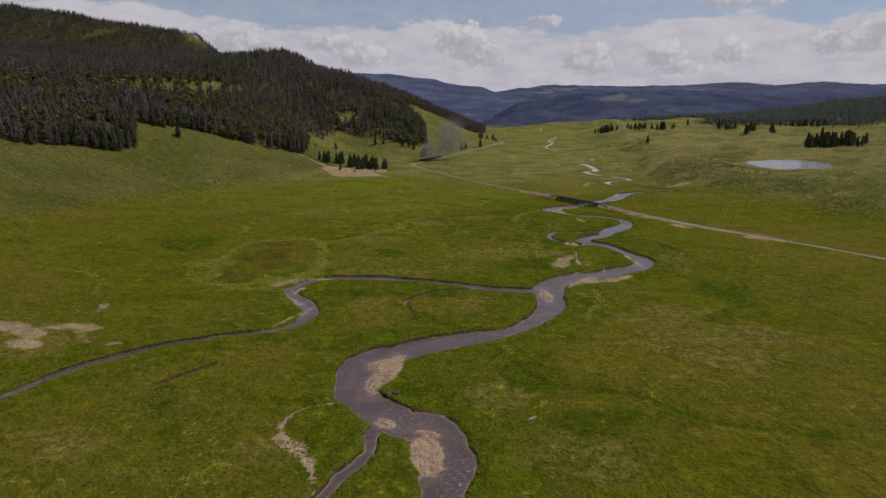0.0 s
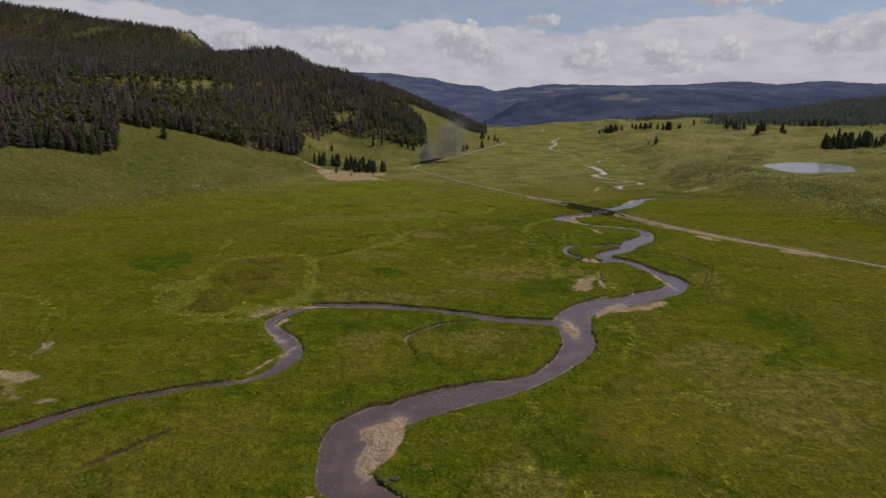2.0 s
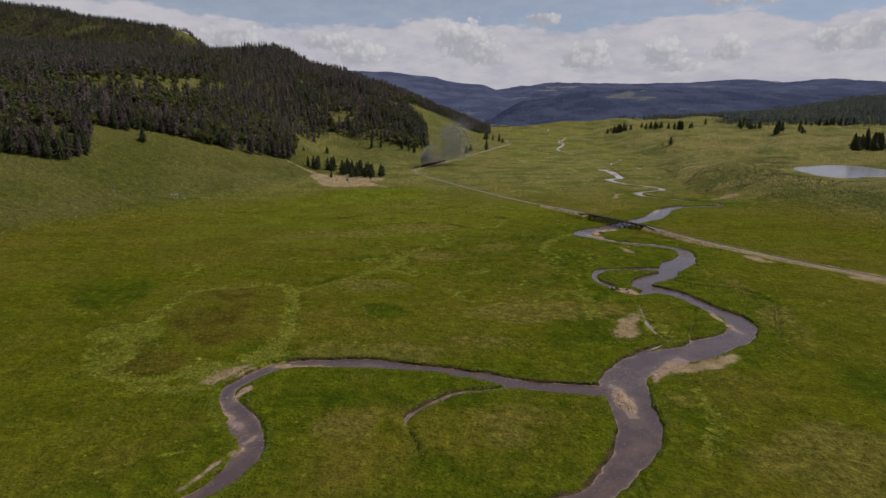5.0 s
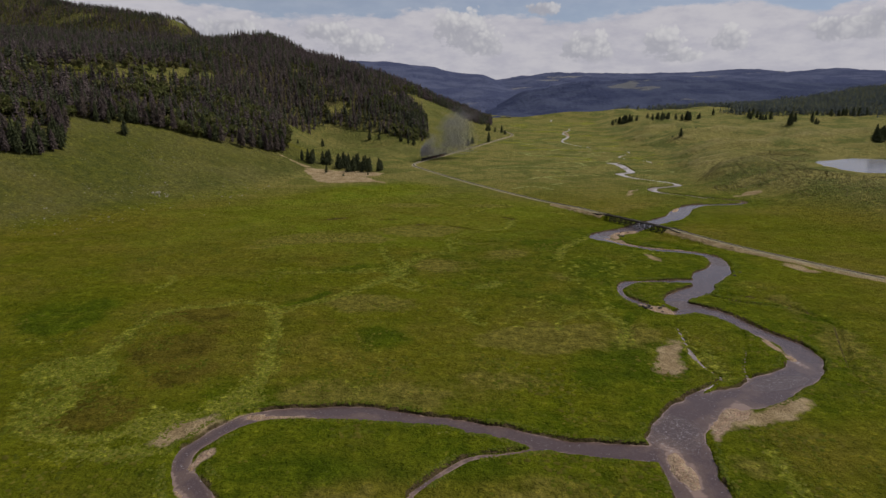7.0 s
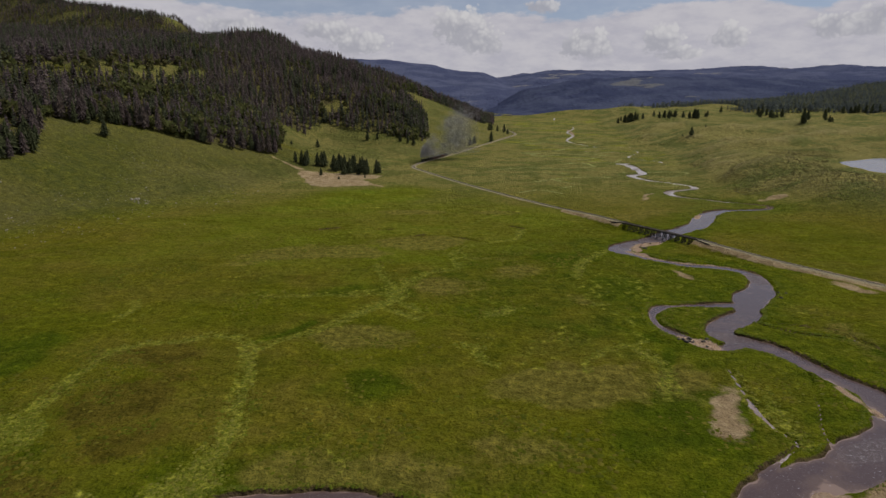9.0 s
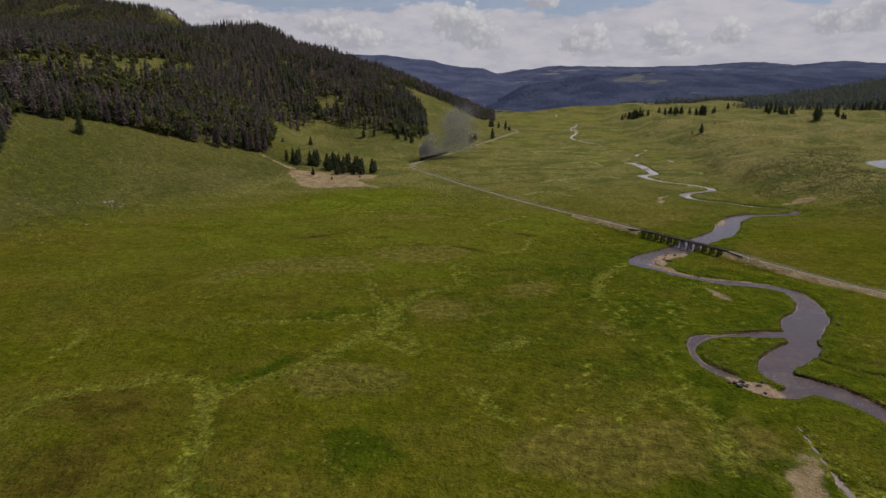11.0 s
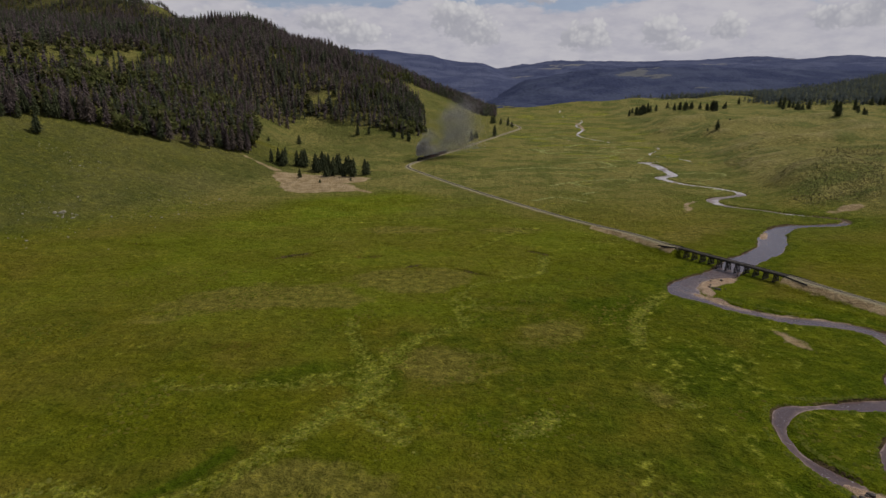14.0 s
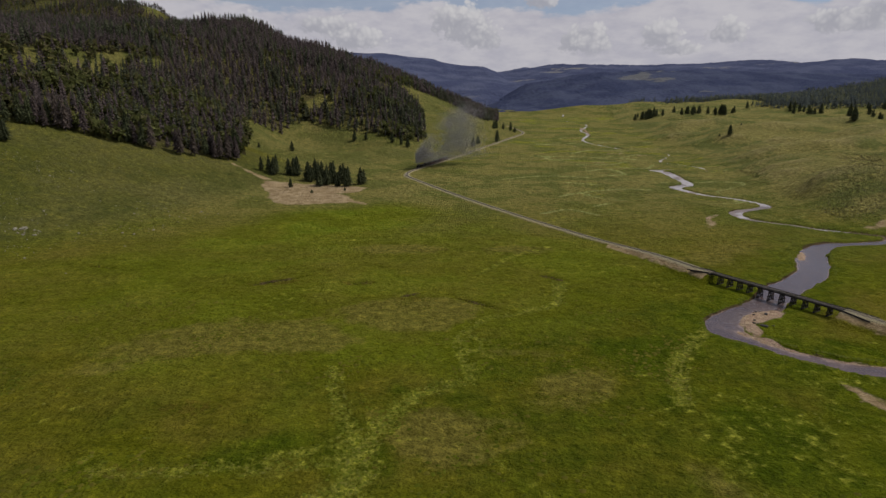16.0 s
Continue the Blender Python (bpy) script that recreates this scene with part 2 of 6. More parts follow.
    col = g.mix(g.attr("ballast"), col, g.mix(g.ramp(g.noise(0.7, 4, 0.7), 0.3, 0.7), (0.300, 0.265, 0.195), (0.430, 0.385, 0.300)))
    # cut banks: raw dark earth on steep faces, shade of north banks painted in
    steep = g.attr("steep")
    earth_shade = g.mix(g.ramp(small, 0.3, 0.7), (0.040, 0.030, 0.018), (0.110, 0.080, 0.048))
    col = g.mix(g.ramp(g.math("ADD", steep, g.math("MULTIPLY", g.math("SUBTRACT", small, 0.5), 0.8)), 0.36, 0.66), col, earth_shade)
    # stream bed
    bed = g.mix(g.ramp(g.noise(1.1, 4), 0.3, 0.7), (0.105, 0.076, 0.060), (0.20, 0.15, 0.115))
    col = g.mix(g.ramp(g.math("ADD", dw, g.math("MULTIPLY", g.math("SUBTRACT", small, 0.5), 1.2)), -0.9, -1.5), col, g.mix(g.ramp(g.attr("bar_edge"), 2.6, 0.6), bed, grav))
    h = g.math("ADD", g.math("ADD", g.math("MULTIPLY", small, 0.55), g.math("MULTIPLY", clump, 0.8)), g.math("ADD", g.math("MULTIPLY", tuft, 0.14), g.math("ADD", g.math("MULTIPLY", mid, 2.2), g.math("MULTIPLY", blot, 1.5))))
    g.bump(h, 1.0, 2.0)
    g.bsdf.inputs["Sheen Weight"].default_value = 0.03
    g.bsdf.inputs["Sheen Roughness"].default_value = 0.45
    g.bsdf.inputs["Sheen Tint"].default_value = (0.62, 0.66, 0.10, 1)
    return g.done(g.mix(1.0, col, (1.01, 1.00, 0.82), "MULTIPLY"), 1.0, 0.0, 0.02)


def water_material():
    g = Graph("stream_water")
    depth, riff = g.attr("depth"), g.attr("riffle")
    wob, pool = g.noise(3.0, 5, 0.62), g.noise(8.0, 4, 0.6)
    d = g.math("ADD", depth, g.math("MULTIPLY", g.math("SUBTRACT", wob, 0.5), 0.7))
    d = g.math("ADD", d, g.math("MULTIPLY", g.math("SUBTRACT", pool, 0.5), 1.6))
    col = g.mix(g.ramp(d, 0.0, 0.26), (0.235, 0.160, 0.125), (0.112, 0.073, 0.060))
    col = g.mix(g.ramp(d, 0.30, 0.80), col, (0.078, 0.050, 0.047))
    chop, fleck = g.noise(0.8, 4, 0.7, stretch=(0.8, 1.2, 1.0)), g.noise(0.33, 3, 0.7)
    white = g.math("MULTIPLY", g.ramp(chop, 0.54, 0.62), riff)
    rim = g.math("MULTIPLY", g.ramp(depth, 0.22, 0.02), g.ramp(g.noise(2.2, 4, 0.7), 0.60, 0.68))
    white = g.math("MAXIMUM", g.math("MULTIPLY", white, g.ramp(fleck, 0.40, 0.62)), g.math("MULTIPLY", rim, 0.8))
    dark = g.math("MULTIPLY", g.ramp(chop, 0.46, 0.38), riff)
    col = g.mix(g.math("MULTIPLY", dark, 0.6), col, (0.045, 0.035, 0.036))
    # sparkle of the ripples, painted as pale lilac flecks
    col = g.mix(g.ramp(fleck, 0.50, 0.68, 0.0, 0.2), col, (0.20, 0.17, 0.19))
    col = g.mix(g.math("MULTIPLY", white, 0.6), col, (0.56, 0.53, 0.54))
    # brighter glints painted into the water colour, in patches
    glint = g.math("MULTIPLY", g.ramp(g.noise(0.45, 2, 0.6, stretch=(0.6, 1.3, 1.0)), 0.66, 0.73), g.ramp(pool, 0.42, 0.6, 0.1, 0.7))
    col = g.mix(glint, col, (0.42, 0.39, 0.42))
    # depths below zero give a whitish colour
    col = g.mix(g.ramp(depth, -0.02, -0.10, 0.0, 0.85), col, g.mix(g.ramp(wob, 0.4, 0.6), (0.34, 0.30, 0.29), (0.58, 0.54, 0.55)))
    h = g.math("ADD", g.math("MULTIPLY", chop, g.math("ADD", 0.4, riff)), g.math("MULTIPLY", fleck, 0.3))
    g.bump(h, 0.4, 0.16)
    return g.done(col, g.ramp(riff, 0, 1, 0.18, 0.36), 0.0, 0.4)


def pond_material():
    g = Graph("pond_water")
    g.bump(g.noise(1.5, 3), 0.10, 0.1)
    return g.done(g.mix(g.ramp(g.noise(30, 3), 0.3, 0.7), (0.19, 0.18, 0.20), (0.24, 0.225, 0.245)), 0.2, 0.0, 0.5)


def plain_material(name, a, b, size=0.5, rough=0.85, metal=0.0, bump=0.4, spec=0.3, stretch=None):
    g = Graph(name)
    n = g.noise(size, 5, 0.62, stretch=stretch)
    big = g.noise(size * 7, 3)
    col = g.mix(g.ramp(n, 0.3, 0.7), a, b)
    col = g.mix(g.ramp(big, 0.35, 0.65, 0.0, 0.35), col, g.mix(1.0, col, (0.6, 0.58, 0.56), "MULTIPLY"))
    if bump:
        g.bump(n, bump, size * 0.25)
    return g.done(col, rough, metal, spec)


def tree_material(name, live, dead, share, per_island):
    g = Graph(name)
    r = g.island() if per_island else g.any_random()
    n = g.noise(1.4, 4, 0.6)
    col = g.mix(g.ramp(n, 0.3, 0.7), live, tuple(c * 1.7 for c in live))
    grey = g.mix(g.ramp(n, 0.3, 0.7), dead, tuple(c * 1.5 for c in dead))
    patch = g.noise(110, 4)
    pick = g.math("ADD", r, g.math("MULTIPLY", g.math("SUBTRACT", patch, 0.5), 2.4))
    col = g.mix(g.ramp(pick, share + 0.06, share - 0.06), col, grey)
    tone = g.math("FRACT", g.math("MULTIPLY", r, 17.0))
    col = g.mix(1.0, col, g.mix(tone, (0.80, 0.80, 0.80), (1.22, 1.2, 1.15)), "MULTIPLY")
    mat = g.done(col, 0.9, 0.0, 0.1)
    thin, both = g.nt.nodes.new("ShaderNodeBsdfTranslucent"), g.nt.nodes.new("ShaderNodeMixShader")
    g.link(col, thin.inputs["Color"])
    both.inputs[0].default_value = 0.38
    g.link(g.bsdf.outputs[0], both.inputs[1])
    g.link(thin.outputs[0], both.inputs[2])
    g.link(both.outputs[0], g.nt.nodes["Material Output"].inputs["Surface"])
    return mat


def hazy_forest_material(name, tone):
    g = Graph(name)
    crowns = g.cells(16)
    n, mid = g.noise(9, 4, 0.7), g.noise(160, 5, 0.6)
    # forest colours with the blue haze of distance painted in
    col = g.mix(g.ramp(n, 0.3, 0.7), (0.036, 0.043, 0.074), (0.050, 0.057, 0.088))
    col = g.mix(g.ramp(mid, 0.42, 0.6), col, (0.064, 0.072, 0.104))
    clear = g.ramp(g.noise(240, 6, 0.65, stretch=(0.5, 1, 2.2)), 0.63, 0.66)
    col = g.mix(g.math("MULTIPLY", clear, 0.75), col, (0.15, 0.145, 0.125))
    # tone sets how much haze is put into each ridge's colour
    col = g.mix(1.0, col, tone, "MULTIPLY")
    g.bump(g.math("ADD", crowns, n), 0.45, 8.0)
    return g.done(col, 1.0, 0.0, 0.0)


MEADOW, WATER, POND = meadow_material(), water_material(), pond_material()
FOREST_FAR, FOREST_SPUR = hazy_forest_material("hazy_far_forest", (1.42, 1.42, 1.55)), hazy_forest_material("hazy_spur_forest", (1.05, 1.08, 1.20))
SPRUCE = tree_material("spruce_needles", (0.054, 0.062, 0.030), (0.054, 0.062, 0.030), 0.2, False)
DEADSPRUCE = tree_material("dead_spruce_needles", (0.080, 0.062, 0.059), (0.088, 0.070, 0.060), 0.4, False)
# woods on the far hills: haze put into a paler, bluer needle colour
SPRUCE_HAZY_MANY = tree_material("spruce_wood", (0.078, 0.092, 0.088), (0.125, 0.132, 0.085), 0.3, True)
SPRUCE_MANY = tree_material("spruce_forest", (0.066, 0.072, 0.044), (0.104, 0.082, 0.080), 0.58, True)
ASPEN = tree_material("aspen_leaves", (0.092, 0.100, 0.034), (0.110, 0.100, 0.045), 0.4, True)
SAGE = tree_material("sage_leaves", (0.175, 0.165, 0.080), (0.200, 0.180, 0.105), 0.5, True)
SEDGE = tree_material("bank_sedge", (0.070, 0.092, 0.008), (0.115, 0.124, 0.016), 0.4, True)
MEADOW_TUFT = tree_material("meadow_tuft", (0.072, 0.084, 0.006), (0.118, 0.108, 0.014), 0.45, True)
TUSSOCK = tree_material("tussock_grass", (0.098, 0.114, 0.010), (0.150, 0.150, 0.026), 0.35, True)
BARK = plain_material("bark", (0.045, 0.035, 0.028), (0.11, 0.09, 0.075), 0.25)
TIMBER = plain_material("creosoted_timber", (0.012, 0.010, 0.009), (0.040, 0.033, 0.028), 0.30, 0.8)
DECKTIE = plain_material("weathered_deck_tie", (0.055, 0.047, 0.040), (0.130, 0.112, 0.096), 0.3, 0.9)
TIE = plain_material("weathered_tie", (0.30, 0.26, 0.20), (0.44, 0.39, 0.31), 0.25, 0.9)
STEEL = plain_material("rusty_rail", (0.16, 0.12, 0.09), (0.34, 0.30, 0.26), 0.2, 0.45, 0.5, 0.1)
STONE = plain_material("boulder_stone", (0.21, 0.19, 0.14), (0.38, 0.345, 0.26), 0.4, 0.9, bump=0.6)
WETSTONE = plain_material("wet_stone", (0.025, 0.021, 0.018), (0.085, 0.070, 0.058), 0.3, 0.6, bump=0.6)
DRIFT = plain_material("bleached_wood", (0.30, 0.27, 0.23), (0.52, 0.48, 0.42), 0.2, 0.9)
IRON = plain_material("black_iron", (0.010, 0.010, 0.011), (0.026, 0.025, 0.025), 0.4, 0.5, 0.3, 0.1)
CARRED = plain_material("oxide_red_paint", (0.075, 0.022, 0.015), (0.13, 0.045, 0.030), 0.6, 0.6, 0.0, 0.1)
CARDARK = plain_material("dark_brown_paint", (0.030, 0.020, 0.015), (0.060, 0.042, 0.032), 0.6, 0.6, 0.0, 0.1)
ROOFGREY = plain_material("car_roof_grey", (0.10, 0.10, 0.10), (0.18, 0.175, 0.17), 0.8, 0.7, 0.0, 0.1)
GLASS = plain_material("dark_window_glass", (0.012, 0.014, 0.016), (0.02, 0.022, 0.025), 0.5, 0.12, 0.0, 0.0, 0.5)


# ---- land form ----
def hash_at(ix, iy, seed):
    h = (ix.astype(np.int64) * 374761393 + iy.astype(np.int64) * 668265263 + seed * 982451653) & 0xFFFFFFFF
    h = ((h ^ (h >> 13)) * 1274126177) & 0xFFFFFFFF
    return ((h ^ (h >> 16)) & 0xFFFFFF) / float(0xFFFFFF) * 2 - 1


def value_noise(x, y, seed):
    ix, iy = np.floor(x), np.floor(y)
    fx, fy = x - ix, y - iy
    fx, fy = fx * fx * fx * (fx * (fx * 6 - 15) + 10), fy * fy * fy * (fy * (fy * 6 - 15) + 10)
    a, b = hash_at(ix, iy, seed), hash_at(ix + 1, iy, seed)
    c, d = hash_at(ix, iy + 1, seed), hash_at(ix + 1, iy + 1, seed)
    return (a + (b - a) * fx) * (1 - fy) + (c + (d - c) * fx) * fy


def fbm(x, y, size, octaves=4, seed=0):
    total, amp, norm = 0.0, 1.0, 0.0
    for k in range(octaves):
        a = 0.6 + 1.1 * k
        u, v = (x * math.cos(a) - y * math.sin(a)) / size, (x * math.sin(a) + y * math.cos(a)) / size
        total = total + amp * value_noise(u + 17.3 * k, v - 9.1 * k, seed + k)
        norm += amp
        amp, size = amp * 0.5, size * 0.5
    return total / norm


def smooth(v):
    v = np.clip(v, 0, 1)
    return v * v * (3 - 2 * v)


def softplus(v, k):
    return k * np.logaddexp(0, v / k)


def spline(points, n=6):
    """A smooth line through plan points (and their half widths)."""
    p = np.array(points, float)
    p = np.vstack([2 * p[0] - p[1], p, 2 * p[-1] - p[-2]])
    t = np.linspace(0, 1, n, endpoint=False)[:, None]
    rows = []
    for a, b, c, d in zip(p, p[1:], p[2:], p[3:]):
        rows.append(0.5 * (2 * b + (c - a) * t + (2 * a - 5 * b + 4 * c - d) * t ** 2 + (3 * b - 3 * c + d - a) * t ** 3))
    return np.vstack(rows + [p[-2:-1]])


def line_gap(x, y, line, reach=60.0):
    """Distance to a line, less its half width, and the way along it; beyond reach it is not worked out."""
    gap, along = np.full(x.shape, reach), np.zeros(x.shape)
    near = (x > line[:, 0].min() - reach) & (x < line[:, 0].max() + reach) & (y > line[:, 1].min() - reach) & (y < line[:, 1].max() + reach)
    px, py = x[near], y[near]
    best, way = np.full(px.shape, reach), np.zeros(px.shape)
    run = 0.0
    for a, b in zip(line, line[1:]):
        d = b[:2] - a[:2]
        size = math.hypot(*d)
        if size < 1e-9:
            continue
        t = np.clip(((px - a[0]) * d[0] + (py - a[1]) * d[1]) / size ** 2, 0, 1)
        g = np.hypot(px - a[0] - t * d[0], py - a[1] - t * d[1])
        if len(a) > 2:
            g = g - (a[2] + t * (b[2] - a[2]))
        hit = g < best
        best[hit], way[hit] = g[hit], (run + t * size)[hit]
        run += size
    gap[near], along[near] = best, way
    return gap, along


def side_of(x, y, line):
    """Signed distance to a long foot line: positive on its left."""
    best, sign = np.full(x.shape, 1e9), np.ones(x.shape)
    for a, b in zip(line, line[1:]):
        d = b[:2] - a[:2]
        t = np.clip(((x - a[0]) * d[0] + (y - a[1]) * d[1]) / (d @ d), 0, 1)
        g = np.hypot(x - a[0] - t * d[0], y - a[1] - t * d[1])
        hit = g < best
        best[hit] = g[hit]
        sign[hit] = np.where(d[0] * (y - a[1]) - d[1] * (x - a[0]) > 0, 1.0, -1.0)[hit]
    return best * sign


def blob(x, y, cx, cy, a, b, turn):
    """Rough signed distance to an ellipse."""
    c, s = math.cos(radians(turn)), math.sin(radians(turn))
    u, v = ((x - cx) * c + (y - cy) * s) / a, (-(x - cx) * s + (y - cy) * c) / b
    return (np.hypot(u, v) - 1) * min(a, b)


WEST_FOOT = spline([(-470, -600), (-420, -200), (-370, 100), (-290, 400), (-202, 600), (-126, 780), (-55, 900), (40, 1060),
                    (118, 1190), (150, 1320), (150, 1480), (105, 1750), (20, 2050), (-170, 2400), (-520, 2800), (-1300, 3300), (-3000, 4200)], 4)
EAST_FOOT = spline([(700, 5200), (560, 2400), (420, 1700), (350, 1250), (325, 1000), (300, 850), (275, 740), (250, 650),
                    (262, 590), (300, 480), (350, 300), (420, 0), (520, -600)], 4)
LOWER_RIVER = spline([(40, -900, 7), (-10, -500, 7), (30, -240, 6.5), (8, -120, 6), (22, -40, 6), (6, 15, 6), (10, 60, 6), (5, 85, 5.2), (3.7, 99.8, 4.9), (4.2, 107.5, 6.3), (3.7, 116.2, 7.2), (0.8, 125.9, 7.8),
                      (-6.1, 129.2, 6.6), (-11.2, 135.1, 6.2), (-15.7, 140.5, 5.4), (-19.1, 144.8, 5.9), (-19.2, 151.1, 6.7), (-18.9, 159.2, 8), (-17.6, 165.2, 8), (-14, 170.5, 7.5), (-7.9, 173.9, 6.5),
                      (1.6, 180, 6.6), (11, 184, 6.6), (24, 189.5, 5.2)])
MIDDLE_RIVER = spline([(24, 189.5, 5.2), (31.5, 194.5, 4.4), (39.6, 203, 4.4), (47.8, 217, 5.4), (50.7, 228, 6), (51.3, 235, 5.9), (53.5, 246, 7.5), (58.2, 254.1, 6.8), (66, 261, 7.5), (75.6, 266, 7), (85.8, 270, 6.2), (95.8, 276.5, 6.6),
                       (105, 282.5, 5.4), (112.3, 292.9, 5.4), (114, 302, 4.4), (110.5, 310, 3.6), (107.6, 319.4, 3.5), (104.1, 330, 4.6), (97, 338.5, 5.4), (93, 344, 4.6), (96.8, 351.4, 4.7), (104, 357, 5.4), (111.5, 362.8, 4.7), (115.2, 370.3, 4.9)])
UPPER_RIVER = spline([(115.2, 370.3, 4.9), (122, 380.3, 6.8), (130.5, 390.3, 6.6), (137.6, 401.8, 5.4), (140, 413.6, 4.5), (136.5, 421.7, 4.6), (128.9, 426.6, 4.8), (117.2, 430.6, 5.2), (111, 435.5, 4.4), (105, 440.5, 4.2), (100.8, 446.2, 4.1),
                      (97.2, 452, 5.2), (94.8, 457, 6.4), (96, 463, 6.5), (101.5, 469.5, 6.4), (113.9, 476.9, 7.6), (124, 486, 6.6), (140.2, 502.4, 6.6), (150.6, 511.2, 6.5), (162.9, 521.8, 7), (173.8, 539.5, 7.4), (184.2, 556, 6)])
TOP_RIVER = spline([(184.2, 556, 6), (197.6, 568.2, 5), (208.3, 572.7, 4.6), (220, 574, 4.4), (236, 577, 4.2), (244, 585, 3.4), (239.7, 593, 3), (232.8, 600.3, 2.8), (221.3, 607.6, 2.8), (212.1, 619.9, 2.8), (200.4, 629.7, 3), (195, 642, 4.2),
                    (198, 658, 4.4), (212, 668, 4.2), (229, 677, 5), (232.2, 691.1, 3.2), (223.3, 709.9, 3), (209.1, 725.1, 3.2), (201, 744.1, 4.2), (200, 762, 5), (217, 776, 5), (221, 800.5, 5), (225, 846, 6), (217, 862, 4.5)])
RIVERS = (LOWER_RIVER, MIDDLE_RIVER, UPPER_RIVER, TOP_RIVER)
HEAD_RIVER = spline([(217, 862, 4.5), (245, 868, 2.2), (264, 850, 2), (274, 882, 2), (252, 930, 1.8), (285, 995, 2), (248, 1036, 2.2),
                     (219, 1137, 2.2), (249, 1229, 2.4), (255, 1302, 2.4), (290, 1400, 1.3), (275, 1500, 1.3), (300, 1650, 1.3)])
CREEK = spline([(52, 241, 4), (40.2, 242.1, 3.4), (33.9, 242.9, 3.2), (26.5, 244.4, 3), (20.2, 246.6, 3.3), (13.7, 250.1, 2.9), (7.8, 251.8, 2.3), (0.9, 254.7, 2.5), (-5.9, 256.4, 2.3), (-13.3, 258.1, 2.9), (-22.1, 259.9, 3.6), (-34, 260, 3.2),
                (-42.8, 260, 3.1), (-50.1, 257.9, 3.6), (-54.7, 252.6, 3.4), (-57.8, 247.2, 3), (-59.6, 242.5, 3.1), (-58.5, 237.5, 3.2), (-53.6, 229.4, 4), (-49.2, 223.1, 4.3), (-45.7, 215.4, 3.3), (-45.1, 207.9, 3), (-46.9, 201.3, 2.6),
                (-49.4, 196.4, 2.4), (-53, 193, 2.1), (-60, 190.5, 1.9)])
LOWER_CREEK = spline([(-60, 190.5, 1.9), (-68.9, 187.8, 1.8), (-76.9, 183.6, 1.8), (-84.8, 180, 1.8), (-91.3, 174.3, 1.8), (-97.4, 168.7, 1.9), (-102.8, 162.9, 2), (-107.2, 156.3, 2), (-110.8, 149.4, 2.2), (-114, 142.4, 2.3),
                      (-126, 124, 2.2), (-160, 100, 2.2), (-200, 82, 2.2), (-290, 55, 2.6)])
SLOUGH = spline([(-10, 131, 2.2), (-12.8, 124.2, 2), (-12.8, 116.8, 1.7), (-14.9, 111.8, 1.8), (-18, 106.8, 1.5), (-20.2, 100.8, 1.3), (-26, 90, 1.2)])
ISLAND_LOOP = spline([(117, 374, 3.4), (109.5, 373.4, 3.3), (98.8, 373.5, 2.7), (88.9, 373.1, 2.1), (82.2, 371.4, 2.8), (77.1, 364.6, 2.1), (74.8, 356.1, 2), (76, 349.3, 2.2), (79, 343, 2.8), (82.8, 335.5, 3.2), (89, 333, 2.8), (95, 336, 3)])
DITCH = spline([(110.5, 357, 0.6), (111, 352.8, 0.4), (112.2, 350, 0.4), (115, 347.3, 0.4), (118, 344.5, 0.4), (126, 341, 0.3), (134, 338, 0.2)])
RUNNEL = spline([(83, 322, 0.1), (82.5, 318.6, 0.16), (80.3, 307.3, 0.1), (78.2, 295.8, 0.14), (78, 285.5, 0.16), (79.2, 278.8, 0.25), (75, 274.6, 0.4), (70, 271.2, 0.7), (65, 267.5, 1)])
RUNNEL_TWO = spline([(104, 314, 0.1), (96.5, 297.9, 0.12), (89.6, 285.4, 0.18), (86.8, 278, 0.4)])
RILL = spline([(27, 244, 0.9), (18.8, 243, 0.8), (13.4, 241.7, 0.8), (4.5, 240, 0.8), (-0.8, 235.9, 0.8), (-5.8, 230.9, 0.8), (-8.9, 226.5, 0.7), (-9, 221.2, 0.5), (-6.2, 213.2, 0.3), (-5.3, 207.3, 0.2)])
RAIL = spline([(700, -420), (500, -110), (380, 80), (300, 210), (245, 302), (218, 345), (194, 381), (176, 409), (155.5, 438), (138, 466.5), (125.5, 488.5), (113, 510.5),
               (102, 547), (82, 586), (55, 640), (18, 720), (-13, 793), (-23, 820), (-22, 842), (-13, 868), (2, 902), (26, 960), (60, 1038),
               (100, 1128), (130, 1196), (146, 1236), (150, 1272), (138, 1320), (104, 1400)], 8)
BRIDGE_A, BRIDGE_B = np.array((113.0, 510.5)), np.array((138.0, 466.5))
# gravel bars: centre, half sizes, turn
BARS = ((-11.2, 159.2, 13, 4.0, 75), (-12.5, 165, 5, 4, 20), (0, 115.6, 8, 4.2, -82), (-0.1, 124.6, 3.6, 1.5, -20), (-10.1, 129.4, 2.4, 1.6, -35), (49.8, 234.6, 8.2, 2.5, -89), (69.6, 255, 11.5, 2.6, 49), (73, 257.5, 7, 2.4, 25),
        (106.8, 299, 10, 1.8, -86), (113, 470.5, 13, 4.4, 32), (103.5, 459, 8, 2.4, 75), (104, 447, 10, 1.5, -59), (120, 433.5, 9, 0.9, -20),
        (-55, 240.9, 5.2, 2.0, 74), (-40.6, 257.7, 9, 1.3, -1), (-54, 225.5, 6, 1.2, -49), (-51.2, 203.6, 9, 0.9, 66), (82.5, 336.6, 8, 3.2, -46), (176, 551, 9, 1.6, 58))
RIFFLES = ((7, 183, 9, 4, 30), (54, 250, 8, 6, 60), (-4, 131, 8, 5, -40), (104, 472, 8, 4, 40), (93, 342, 8, 5, 0), (8, 104, 4, 9, 0), (138, 408, 5, 8, 0), (95, 276, 9, 3, 20), (120, 484, 8, 5, 30))
